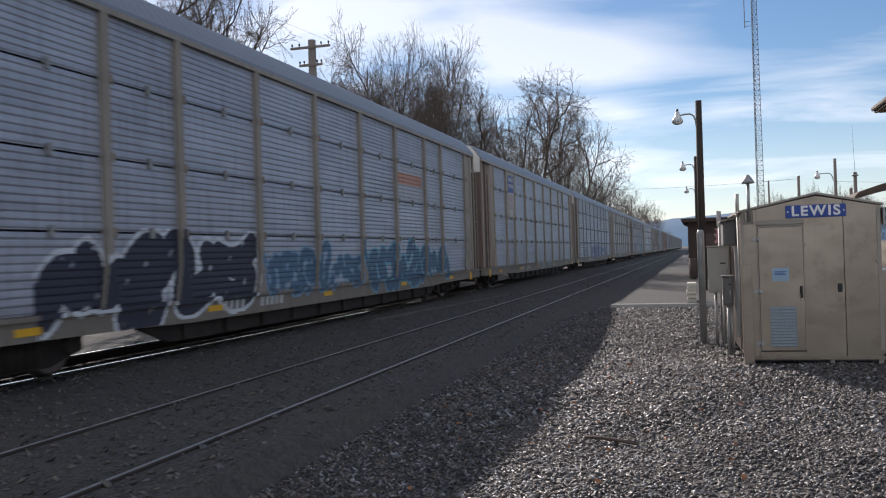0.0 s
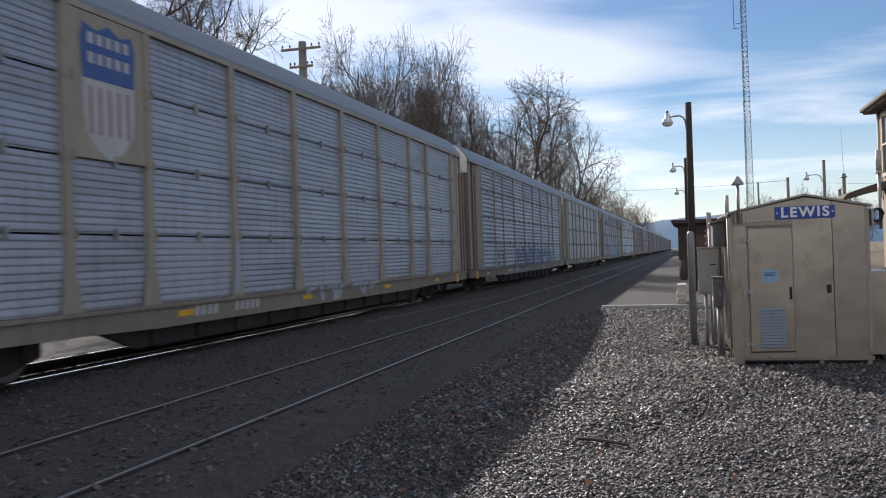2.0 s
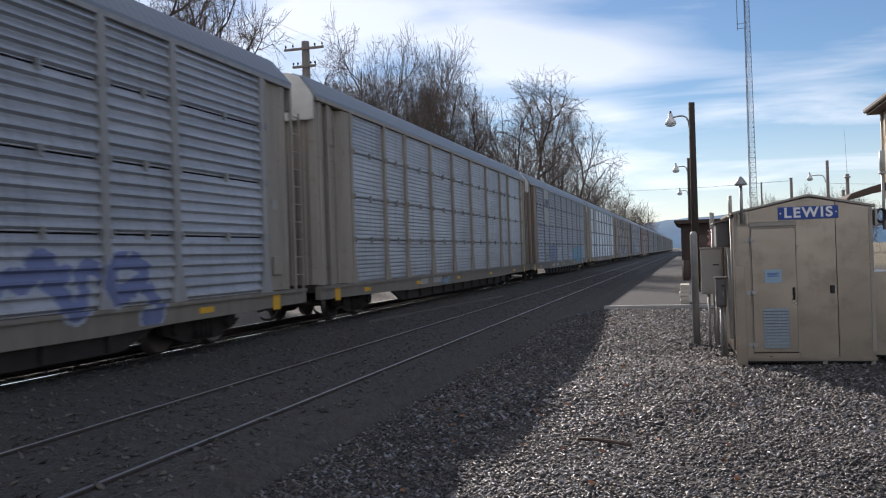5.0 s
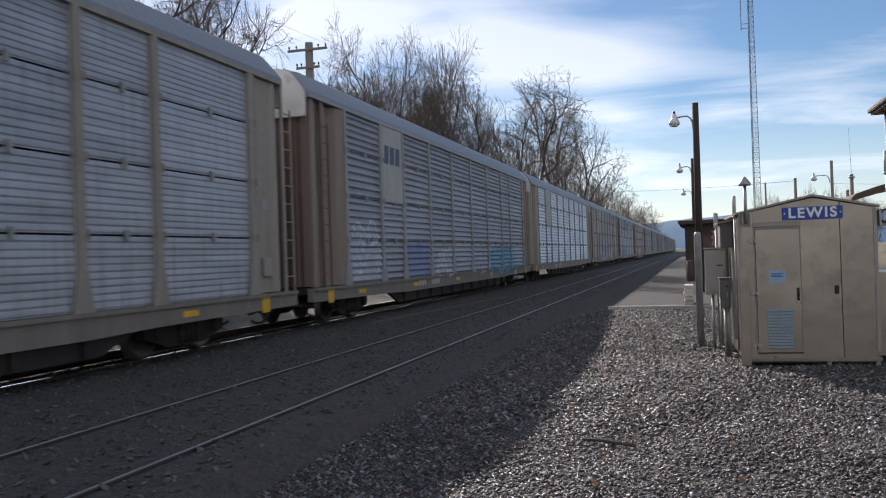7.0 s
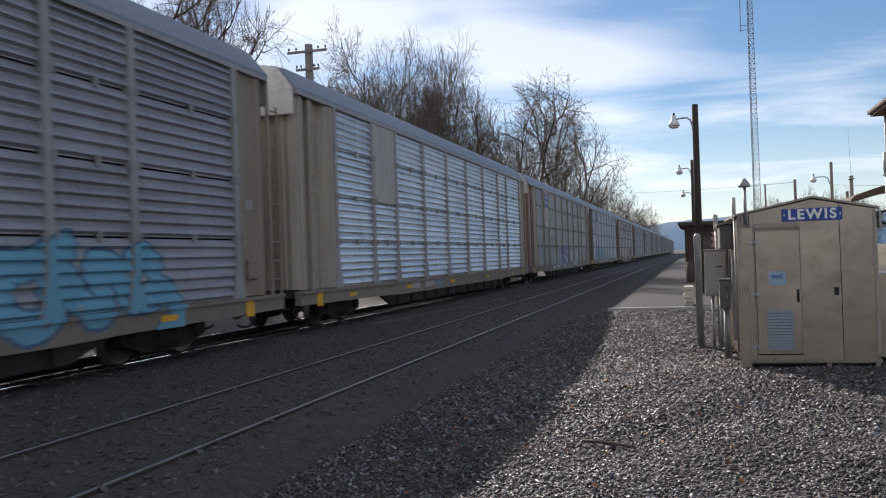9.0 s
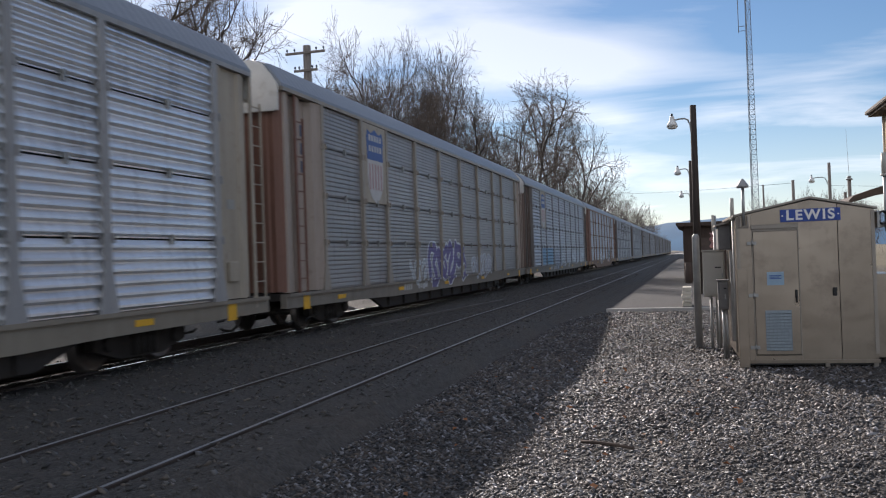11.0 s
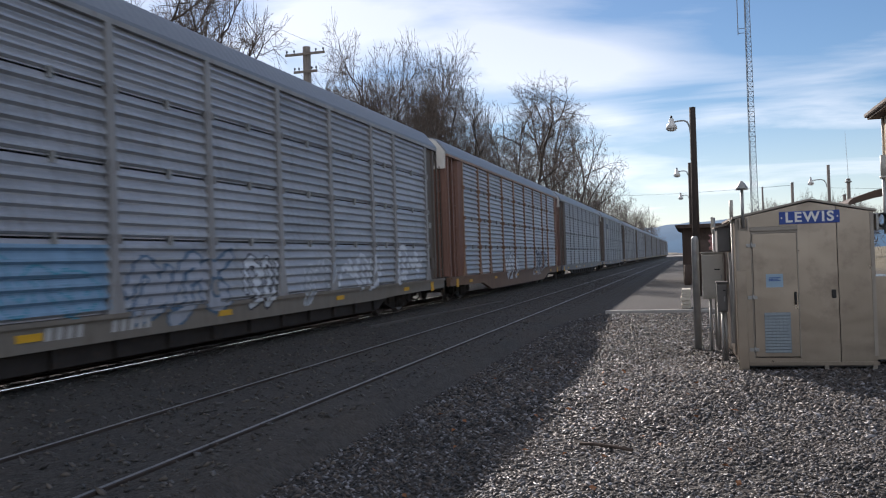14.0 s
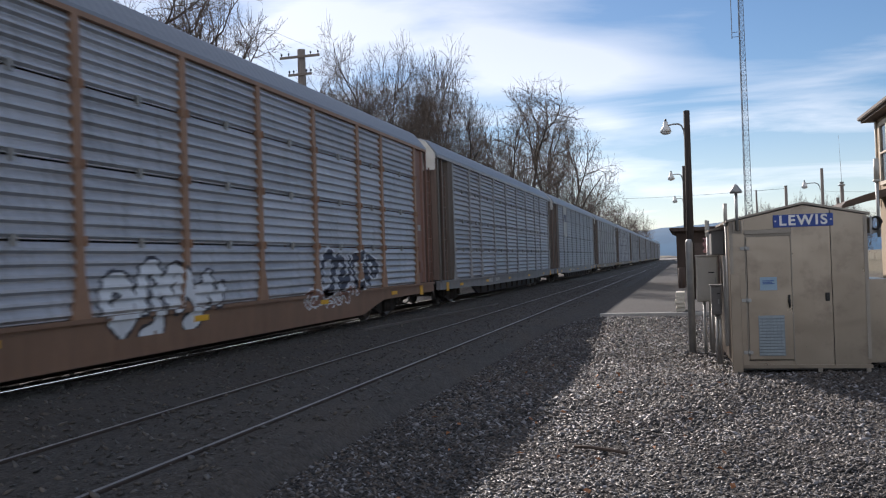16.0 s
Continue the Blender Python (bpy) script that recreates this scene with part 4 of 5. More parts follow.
def build_car(k, spec):
    panels, posts, doors, corners, sill, ribs, logo, belly, tags, label = spec
    car = thing("autorack_wagon", label, "freight wagon", pose(TRAIN_TRACK, FIRST + PITCH * (k - 1), 0), "wagons of the freight train")
    steel = car_steel("wagon_panels", panels, *((0.8, 0.34) if panels is BRIGHT else (0.35, 0.42)))
    paint = car_paint("wagon_posts", posts)
    sill_paint = car_paint("wagon_sill", tone(sill, 0.68))
    corner_paint = car_paint("wagon_corners", corners)
    door_paint = car_paint("wagon_doors", doors)
    part("underframe", shared(("underframe",), underframe_bm, M["truck"]), None, car)
    for turn in (pose(0, 0, 0), TURN_END):
        part("side_sill", shared(("side_sill", belly, turn is TURN_END), lambda: side_sill_bm(belly, turn is TURN_END), sill_paint), None, car, at=turn)
        if not belly and turn is not TURN_END:
            part("belly_rail", shared(("belly_rail",), belly_rail_bm, M["truck"]), None, car, "grimy dark lower beam", at=turn)
    part("roof", shared(("roof",), roof_bm, M["roof"]), None, car, "galvanised roof with cross ribs")
    for turn in (pose(0, 0, 0), TURN_END):
        bm = MESHES.get(("eave_rail", paint.name))
        if bm is None:
            bm = bmesh.new()
            box(bm, HALF - 0.08, HALF + 0.05, 0.45, 26.39, 5.145, 5.225)
            bm = MESHES[("eave_rail", paint.name)] = mesh_of("eave_rail", bm, paint)
        part("eave_rail", bm, None, car, at=turn)
        for s in (1, -1):
            part("end_door", shared(("end_door", s), lambda: end_door_bm(s), door_paint), None, car, at=TAIL if turn is TURN_END else turn)
        part("gable", shared(("gable",), gable_bm, M["white_panel"]), None, car, "chalky white roof end", at=TAIL if turn is TURN_END else turn)
        part("coupler", shared(("coupler",), coupler_bm, M["truck"]), None, car, at=turn)
        for y in POSTS:
            part("post", shared(("post",), post_bm, paint), None, car, at=turn @ pose(0, y, 0))
        for a, b in zip(POSTS, POSTS[1:]):
            for z0, z1 in SEAMS:
                w, h = round(b - a - 0.15, 2), round(z1 - z0, 3)
                plain = logo and a == 4.95 and z0 > 3
                if plain and turn is not TURN_END:
                    continue
                part("panel", shared(("panel", w, h, ribs), lambda: panel_bm(w, h, ribs), steel), None, car, at=turn @ pose(HALF - 0.03, a + 0.075, z0))
        if k <= 9 and turn is not TURN_END:
            for a, b in zip(POSTS, POSTS[1:]):
                for z in (2.0, 3.07, 4.19):
                    if not (logo and a == 4.95 and z > 3.1):
                        part("clip", shared(("clip",), clip_bm, M["galv"]), None, car, at=pose(HALF, (a + b) / 2 + 0.1, z))
        for y in (3.1, 7.5, 12.3, 17.6, 22.6):
            bm = MESHES.get(("reflector",))
            if bm is None:
                bm = bmesh.new()
                box(bm, 0, 0.012, 0, 0.45, 0, 0.1)
                bm = MESHES[("reflector",)] = mesh_of("reflector", bm, M["yellow"])
            part("reflector", bm, None, car, at=turn @ pose(HALF + 0.02, y, 0.68))
        part("ladder", shared(("ladder",), ladder_bm, corner_paint), None, car, at=turn @ pose(HALF + 0.0, 26.6, 0, 0, 0, 90))
        if turn is not TURN_END:
            part("ladder", shared(("ladder",), ladder_bm, door_paint), None, car, at=pose(HALF - 0.02, 1.33, 0, 0, 0, 90))
        part("corner_sheet", shared(("fluted_corner",), fluted_corner_bm, corner_paint), None, car, at=turn)
        part("corner_sheet", shared(("flat_corner",), flat_corner_bm, corner_paint), None, car, at=turn)
        part("data_plate", shared(("data_plate",), data_plate_bm, M["galv"]), None, car, at=turn)
        part("brake_hose", shared(("brake_hose",), hose_bm, M["truck"]), None, car, at=turn)
        part("brake_pipe", shared(("brake_pipe",), brake_pipe_bm, M["truck"]), None, car, at=turn)
        part("hand_brake", shared(("hand_brake",), hand_brake_bm, corner_paint), None, car, "painted hand brake gear box", at=turn)
        for y in (1.2, 25.3):
            part("corner_plate", shared(("corner_plate",), corner_plate_bm, M["yellow"]), None, car, at=turn @ pose(0, y, 0))
    for c in range(0 if belly else 9):
        bm = MESHES.get(("text_bar",))
        if bm is None:
            bm = bmesh.new()
            extrude(bm, [(0.0, 0.0), (0.12, 0.0), (0.15, 0.17), (0.03, 0.17)], 0, 0.006, "x")
            bm = MESHES[("text_bar",)] = mesh_of("text_bar", bm, M["shield_white"])
        part("text_bar", bm, None, car, at=pose(HALF + 0.02, 8.0 + c * 0.2 + (0.55 if c > 3 else 0), 0.66))
    if logo:
        bm = bmesh.new()
        box(bm, HALF - 0.03, HALF + 0.036, 5.03, 6.72, 3.065, 5.14, 0.01)
        col = {"shield": CREAM, "blank": (0.42, 0.42, 0.40), "faded": (0.42, 0.41, 0.37)}[logo]
        part("logo_panel", bm, car_paint("logo_panel", col), car, "smooth painted panel")
        if logo == "shield":
            shield_parts(car, 5.03, 6.72)
        elif logo == "blank":
            for c in range(3):
                bm = bmesh.new()
                y = 5.2 + c * 0.46
                extrude(bm, [(y, 4.12), (y + 0.34, 4.12), (y + 0.40, 4.62), (y + 0.06, 4.62)], HALF + 0.036, HALF + 0.042, "x")
                part("letter_bar", bm, M["block_dark"], car, "faded dark blue painted block")
    if k == 6:
        for z in (3.55, 3.95, 4.35):
            bm = bmesh.new()
            box(bm, HALF - 0.17, HALF - 0.16, 1.53, 1.85, z, z + 0.25)
            part("painted_mark", bm, M["block_dark"], car, "dark painted block on the corner sheet")
    for n, (y0, y1, z0, z1, fill, line, cells, fat, rim) in enumerate(tags):
        what = "faded painted patch over the ribs" if not cells else "sprayed bubble letters with an outline"
        spray(car, "graffiti" if cells else "painted_patch", ribs, logo, y0, y1, z0, z1, fill, line, cells, 10 * k + n, fat, rim, what)
    for y in (3.75, 23.5):
        truck = part("truck", shared(("bolster",), bolster_bm, M["truck"]), None, car, "grimy cast steel truck", at=pose(0, y, 0))
        for turn in (pose(0, 0, 0), pose(0, 0, 0, 0, 0, 180)):
            part("side_frame", shared(("side_frame",), side_frame_bm, M["truck"]), None, truck, at=turn)
        for dy in (-0.88, 0.88):
            w = part("wheelset", shared(("wheelset",), wheelset_bm, M["wheel"]), None, truck, at=pose(0, dy, 0.42))
            wheelsets.append((k, w, dy))
    train.append(car)
    return car


def clip_bm():
    bm = bmesh.new()
    box(bm, -0.01, 0.05, -0.03, 0.03, -0.08, 0.08)
    return bm


def bolster_bm():
    bm = bmesh.new()
    box(bm, -1.1, 1.1, -0.2, 0.2, 0.3, 0.56, 0.03)
    return bm


for number, spec in enumerate(CARS):
    build_car(number, spec)

# ---- the signal hut and the boxes beside it ----
HX, HY = 0.64, 13.3   # left front corner of the hut
HW, HD, HZ0, HZ1, PEAK = 1.82, 2.45, -0.10, 2.01, 2.21


def bar_label(parent, x, y, z, w, h, n, material, name="text_bar"):
    for k in range(n):
        bm = bmesh.new()
        zz = z - k * h * 1.7
        box(bm, x, x + w * (1 - 0.18 * (k % 2)), y - 0.003, y, zz, zz + h)
        part(name, bm, material, parent)


def build_hut():
    hut = thing("signal_hut", "weathered cream aluminium railway signal hut with a blue name sign", "signal hut", pose(HX, HY, 0, 0, 0, 1.5))
    roof_line = [(0, HZ1), (HW * 0.55, PEAK), (HW, HZ1 + 0.03)]
    # front wall in three sheets round the door
    def sheet(name, x0, x1, z0, label="", y0=0.0):
        bm = bmesh.new()

        def top(x):
            m = HW * 0.55
            return HZ1 + (PEAK - HZ1) * x / m if x < m else PEAK + (HZ1 + 0.03 - PEAK) * (x - m) / (HW - m)
        pts = [(x0, z0), (x1, z0), (x1, top(x1) - 0.02)]
        if x0 < HW * 0.55 < x1:
            pts.append((HW * 0.55, PEAK - 0.02))
        pts.append((x0, top(x0) - 0.02))
        extrude(bm, pts, y0, y0 + 0.05)
        return part(name, bm, M["shed"], hut, label)
    sheet("wall_sheet", 0.0, 0.195, HZ0)
    sheet("wall_sheet", 0.832, 1.346, HZ0)
    sheet("wall_sheet", 1.356, HW, HZ0)
    sheet("wall_sheet", 0.198, 0.829, 1.865)
    bm = bmesh.new()
    box(bm, 0.198, 0.829, 0, 0.05, HZ0, -0.02)
    part("wall_sheet", bm, M["shed"], hut)
    for name, x0, x1, y0, y1 in (("side_wall", 0.0, 0.05, 0.052, HD), ("side_wall", HW - 0.05, HW, 0.052, HD), ("back_wall", 0.052, HW - 0.052, HD - 0.05, HD)):
        bm = bmesh.new()
        box(bm, x0, x1, y0, y1, HZ0, HZ1 - 0.01)
        part(name, bm, M["shed"], hut)
    for s, x0, x1 in ((0, -0.05, HW * 0.55), (1, HW * 0.55, HW + 0.05)):
        bm = bmesh.new()
        za, zb = (HZ1 - 0.02, PEAK) if s == 0 else (PEAK, HZ1 + 0.01)
        extrude(bm, [(x0, za), (x1, zb), (x1, zb + 0.03), (x0, za + 0.03)], -0.04, HD + 0.04)
        part("roof_sheet", bm, M["shed_trim"], hut)
    # door with its frame, hinges, handle, vent, label
    door = bmesh.new()
    box(door, 0.215, 0.812, -0.022, 0.02, -0.005, 1.765, 0.006)
    door = part("door", door, M["shed"], hut, "cream metal door with a louvred vent, shut")
    bm = bmesh.new()
    box(bm, 0.19, 0.835, -0.03, 0.0, 1.80, 1.86, 0.006)
    part("drip_rail", bm, M["shed_trim"], hut)
    for x0, x1, z0, z1 in ((0.197, 0.211, -0.02, 1.80), (0.816, 0.83, -0.02, 1.80), (0.211, 0.816, 1.77, 1.798)):
        bm = bmesh.new()
        box(bm, x0, x1, -0.012, 0.04, z0, z1)
        part("door_frame", bm, M["shed_trim"], hut)
    for z in (1.6, 0.85, 0.1):
        bm = bmesh.new()
        box(bm, 0.13, 0.26, -0.034, -0.022, z - 0.025, z + 0.025, 0.004)
        tube(bm, (0.203, -0.036, z - 0.04), (0.203, -0.036, z + 0.04), 0.012, n=8)
        part("hinge", bm, M["galv"], door)
    bm = bmesh.new()
    box(bm, 0.755, 0.79, -0.04, -0.022, 0.80, 0.92, 0.006)
    tube(bm, (0.772, -0.06, 0.90), (0.772, -0.06, 0.74), 0.012, n=8)
    tube(bm, (0.772, -0.06, 0.89), (0.772, -0.02, 0.89), 0.012, n=8)
    part("handle", bm, M["black"], door, "black iron door handle")
    vent = bmesh.new()
    box(vent, 0.345, 0.70, -0.026, -0.022, 0.05, 0.63)
    vent = part("vent", vent, M["vent"], door)
    for c in range(7):
        for r in range(13):
            bm = bmesh.new()
            x, z = 0.352 + c * 0.0495, 0.055 + r * 0.0437
            extrude(bm, [(-0.026, z), (-0.026, z + 0.040), (-0.038, z + 0.006)], x, x + 0.04, "x")
            part("louvre", bm, M["vent"], vent)
    bm = bmesh.new()
    box(bm, 0.385, 0.615, -0.027, -0.022, 0.99, 1.18)
    lab = part("notice", bm, M["label"], door, "pale blue paper notice")
    bar_label(lab, 0.42, -0.027, 1.12, 0.16, 0.012, 3, M["shield_blue"])
    bm = bmesh.new()
    box(bm, 1.255, 1.315, -0.018, 0.0, 0.82, 0.94, 0.012)
    tube(bm, (1.285, -0.035, 0.88), (1.285, -0.015, 0.88), 0.018, n=10)
    part("lock", bm, M["black"], hut)
    bm = bmesh.new()
    box(bm, 0.03, 0.11, -0.004, 0.0, 1.16, 1.19)
    part("maker_plate", bm, M["black"], hut)
    # name sign
    sign = bmesh.new()
    box(sign, 0.595, 1.395, -0.022, -0.004, 1.885, 2.065, 0.004)
    sign = part("name_sign", sign, M["sign_blue"], hut, "blue enamel sign with white capital letters")
    text = bpy.data.curves.new("lettering", "FONT")
    text.body, text.size, text.align_x, text.align_y = "LEWIS", 0.2, "CENTER", "CENTER"
    text.extrude, text.offset, text.space_character = 0.002, 0.006, 1.22
    tmp = bpy.data.objects.new("lettering", text)
    scene.collection.objects.link(tmp)
    me = bpy.data.meshes.new_from_object(tmp.evaluated_get(bpy.context.evaluated_depsgraph_get()))
    bpy.data.objects.remove(tmp)
    me.materials.clear()
    me.materials.append(M["sign_white"])
    part("lettering", me, None, sign, "white capitals LEWIS", at=pose(0.995, -0.0245, 1.974, 90, 0, 0) @ Matrix.Diagonal((1.02, 0.98, 1, 1)))
    for x in (0.625, 1.365):
        bm = bmesh.new()
        tube(bm, (x, -0.027, 1.975), (x, -0.02, 1.975), 0.011, n=10)
        part("dot", bm, M["sign_white"], sign)
    # base and feet
    bm = bmesh.new()
    box(bm, 0.06, HW - 0.04, 0.04, HD - 0.04, -0.16, HZ0)
    part("base_frame", bm, M["shed_dark"], hut)
    for x in (0.0, HW * 0.62, HW - 0.06):
        for y in (0.01, HD - 0.1):
            bm = bmesh.new()
            box(bm, x, x + 0.06, y, y + 0.07, GROUND - 0.03, HZ0)
            part("foot", bm, M["shed_trim"], hut)
    bm = bmesh.new()
    box(bm, -0.012, 0.06, -0.014, -0.001, HZ0, HZ0 + 0.09)
    part("corner_bracket", bm, M["shed_trim"], hut)
    bm = bmesh.new()
    box(bm, -0.02, HW + 0.02, -0.016, -0.001, HZ0 - 0.03, HZ0 + 0.02)
    part("bottom_trim", bm, M["shed"], hut)
    bm = bmesh.new()
    box(bm, -0.025, 0.115, -0.05, -0.018, GROUND - 0.04, 1.24, 0.006)
    part("corner_guard", bm, M["shed"], hut, "cream metal channel up the hut's corner")
    # angle trims at the corners
    for x0, x1, z1 in ((-0.012, 0.035, HZ1 - 0.03), (HW - 0.035, HW + 0.012, HZ1)):
        bm = bmesh.new()
        box(bm, x0, x1, -0.010, -0.0005, HZ0 + 0.1, z1)
        part("corner_trim", bm, M["shed_trim"], hut)
    # mushroom vent pipe with its bracket, and the antenna pipes
    pipe = bmesh.new()
    tube(pipe, (0.10, -0.05, 1.86), (0.10, -0.05, 2.42), 0.022, n=12)
    pipe = part("vent_pipe", pipe, M["galv"], hut)
    bm = bmesh.new()
    turned(bm, [(0.025, 2.40), (0.085, 2.405), (0.085, 2.435), (0.05, 2.49), (0.012, 2.535)], 16, (0.10, -0.05, 0))
    part("cap", bm, M["galv"], pipe, "pointed galvanised pipe cap")
    for dx in (-0.06, 0.045):
        bm = bmesh.new()
        box(bm, 0.10 + dx, 0.115 + dx, -0.075, 0.0, 1.84, 2.0)
        part("bracket", bm, M["shed_trim"], pipe)
    bm = bmesh.new()
    box(bm, 0.03, 0.17, -0.03, 0.0, 1.82, 1.87)
    part("bracket", bm, M["shed_trim"], pipe)
    for x, y, z0, z1, r in ((-0.035, 0.25, 0.0, 2.28, 0.016), (HW + 0.22, 0.25, 1.7, 2.82, 0.022)):
        a = bmesh.new()
        tube(a, (x, y, z0), (x, y, z1 - 0.3), r, n=10)
        a = part("antenna_mast", a, M["galv"], hut)
        bm = bmesh.new()
        tube(bm, (x, y, z1 - 0.3), (x, y, z1), r * 1.7, n=12)
        tube(bm, (x, y, z1 - 0.33), (x, y, z1 - 0.30), r * 2.3, n=12)
        part("antenna", bm, M["grey_box"], a)
    bm = bmesh.new()
    polytube(bm, [(HW + 0.16 + 0.07 * math.cos(k * 0.42), 0.1 + 0.004 * k, 1.9 + 0.09 * math.sin(k * 0.42)) for k in range(34)], 0.014)
    part("coiled_cable", bm, M["wire"], hut)
    bm = bmesh.new()
    box(bm, HW + 0.06, HW + 0.09, 0.05, 0.3, 1.76, 1.98)
    box(bm, HW + 0.09, HW + 0.26, 0.28, 0.3, 1.76, 1.84)
    part("mast_bracket", bm, M["galv"], hut)
    # cooling unit on the left wall
    unit = bmesh.new()
    box(unit, -0.20, -0.002, 1.15, 1.75, 1.52, 1.92, 0.02)
    unit = part("cooling_unit", unit, M["dark_box"], hut, "dark metal wall cooling unit")
    bm = bmesh.new()
    extrude(bm, [(-0.24, 1.92), (-0.002, 1.97), (-0.002, 1.94), (-0.24, 1.895)], 1.1, 1.8)
    part("hood", bm, M["shed_trim"], unit)
    bm = bmesh.new()
    box(bm, -0.05, -0.002, 0.9, 1.0, 0.1, 1.5)
    part("conduit", bm, M["galv"], hut)
    bm = bmesh.new()
    box(bm, HW + 0.002, HW + 0.4, 0.35, 1.4, HZ0, 1.1, 0.01)
    part("side_cabinet", bm, M["shed"], hut, "lower cream cabinet on the hut's side")


build_hut()


def post_box(name, label, x, y, w, d, z0, z1, material, legs):
    ob = thing(name, label, "electrical box", pose(x, y, 0))
    bm = bmesh.new()
    box(bm, -w / 2, w / 2, 0, d, z0, z1, 0.012)
    body = part("cabinet", bm, material, ob)
    bm = bmesh.new()
    box(bm, -w / 2 - 0.015, w / 2 + 0.015, -0.02, d + 0.015, z1 + 0.001, z1 + 0.025, 0.006)
    part("lid", bm, material, ob)
    bm = bmesh.new()
    box(bm, -w / 2 + 0.02, w / 2 - 0.02, -0.014, -0.001, z0 + 0.03, z1 - 0.03, 0.006)
    door = part("door", bm, material, body)
    bm = bmesh.new()
    box(bm, w * 0.05, w * 0.32, -0.018, -0.014, (z0 + z1) / 2 + 0.1, (z0 + z1) / 2 + 0.12)
    part("text_bar", bm, M["black"], door)
    bm = bmesh.new()
    box(bm, w / 2 - 0.06, w / 2 - 0.04, -0.03, -0.014, (z0 + z1) / 2 - 0.06, (z0 + z1) / 2 + 0.02)
    part("latch", bm, M["galv"], door)
    for lx in legs:
        bm = bmesh.new()
        tube(bm, (lx, d / 2, GROUND - 0.1), (lx, d / 2, z0), 0.024, n=10)
        part("leg", bm, M["galv"], ob)
    return ob


post_box("meter_cabinet", "pale grey enamel electrical cabinet on a steel post", 0.355, 15.5, 0.36, 0.22, 0.73, 1.50, M["grey_box"], (-0.06, 0.07))
post_box("junction_box", "dark grey junction box on a post beside the hut", 0.455, 14.35, 0.16, 0.16, 0.58, 1.03, M["dark_box"], (0.0, 0.05))

mast = thing("flag_post", "grey steel post with a tied scrap of faded cloth", "post", pose(0.40, 15.9, 0))
bm = bmesh.new()
tube(bm, (0, 0, GROUND - 0.1), (0, 0, 2.12), 0.03, n=10)
part("post", bm, M["galv"], mast)
bm = bmesh.new()
box(bm, -0.045, 0.0, -0.05, 0.05, 1.85, 2.13, 0.008)
part("meter_socket", bm, M["grey_box"], mast)
bm = bmesh.new()
front, back = [], []
for k in range(9):
    z, u = 1.56 + 0.033 * k, 0.02 * math.sin(k * 1.7)
    front.append([bm.verts.new((-0.03 - 0.05 * e - u * e, -0.055 + 0.014 * math.cos(k * 2.3 + e), z)) for e in (0, 0.5, 1)])
    back.append([bm.verts.new((-0.03 - 0.05 * e - u * e, -0.045 + 0.014 * math.cos(k * 2.3 + e), z)) for e in (0, 0.5, 1)])
for rows in (front, back):
    for a, b in zip(rows, rows[1:]):
        for e in (0, 1):
            bm.faces.new((a[e], a[e + 1], b[e + 1], b[e]))
for e in (0, 2):
    for a, b, c, d in zip(front, front[1:], back, back[1:]):
        bm.faces.new((a[e], b[e], d[e], c[e]))
part("cloth", bm, M["shield_red"], mast, "faded red and white cloth scrap")

guard = thing("conduit_post", "upright grey galvanised conduit with a rounded top", "post", pose(0.075, 15.8, 0))
bm = bmesh.new()
turned(bm, [(0.062, GROUND - 0.1), (0.062, 1.74), (0.055, 1.78), (0.03, 1.81)], 14)
part("pipe", bm, M["galv"], guard)


def platform_lamp(x, y, top, lean, base, name="street_lamp", label="dark wooden lamp pole with a white lamp on a bent arm", reach=-0.63, low=0.42, mat="pole", thick=0.098):
    ob = thing(name, label, "street lamp", pose(x, y, 0), "lamps along the platform")
    bm = bmesh.new()
    tube(bm, (lean, 0, base), (0, 0, top), thick * 1.25, thick, 14)
    pole = part("pole", bm, M[mat], ob)
    bm = bmesh.new()
    pts = [Vector((s * reach, -0.02, top - low - 0.42 + z)) for s, z in ((0.12, 0.0), (0.16, 0.22), (0.26, 0.38), (0.42, 0.44), (0.65, 0.44), (0.86, 0.42), (1.0, 0.40))]
    polytube(bm, pts, 0.026, 8)
    part("arm", bm, M["galv"], ob)
    h = top - low
    lamp = bmesh.new()
    turned(lamp, [(0.05, h + 0.12), (0.075, h + 0.08), (0.08, h - 0.02), (0.11, h - 0.05), (0.15, h - 0.11), (0.175, h - 0.22)], 16, (reach - 0.02, -0.02, 0))
    lamp = part("shade", lamp, M["lamp_white"], ob)
    bm = bmesh.new()
    turned(bm, [(0.155, h - 0.222), (0.13, h - 0.27), (0.06, h - 0.29)], 14, (reach - 0.02, -0.02, 0))
    part("lens", bm, M["lens"], lamp)
    bm = bmesh.new()
    tube(bm, (reach - 0.02, -0.02, h + 0.1), (reach - 0.02, -0.02, h + 0.2), 0.04, 0.035, 10)
    part("photocell", bm, M["black"], lamp)
    return ob


platform_lamp(0.21, 28.5, 6.08, -0.03, -0.15)
platform_lamp(0.12, 46.2, 6.08, -0.04, -0.15)
platform_lamp(0.12, 63.9, 5.95, -0.02, -0.15)
platform_lamp(7.89, 55, 6.33, 0, -0.2, reach=-0.95, low=0.85, mat="pole_grey", thick=0.085, label="weathered wooden lamp pole with a white lamp on a long arm")


def plain_pole(x, y, top, r, label):
    ob = thing("utility_pole", label, "utility pole", pose(x, y, 0), "poles behind the hut")
    bm = bmesh.new()
    tube(bm, (0, 0, -0.25), (0, 0, top - 0.05), r * 1.2, r, 12)
    part("pole", bm, M["pole_grey"], ob)
    bm = bmesh.new()
    tube(bm, (0, 0, top - 0.05), (0, 0, top), r * 1.25, r * 1.1, 12)
    part("pole_cap", bm, M["galv"], ob)
    return ob


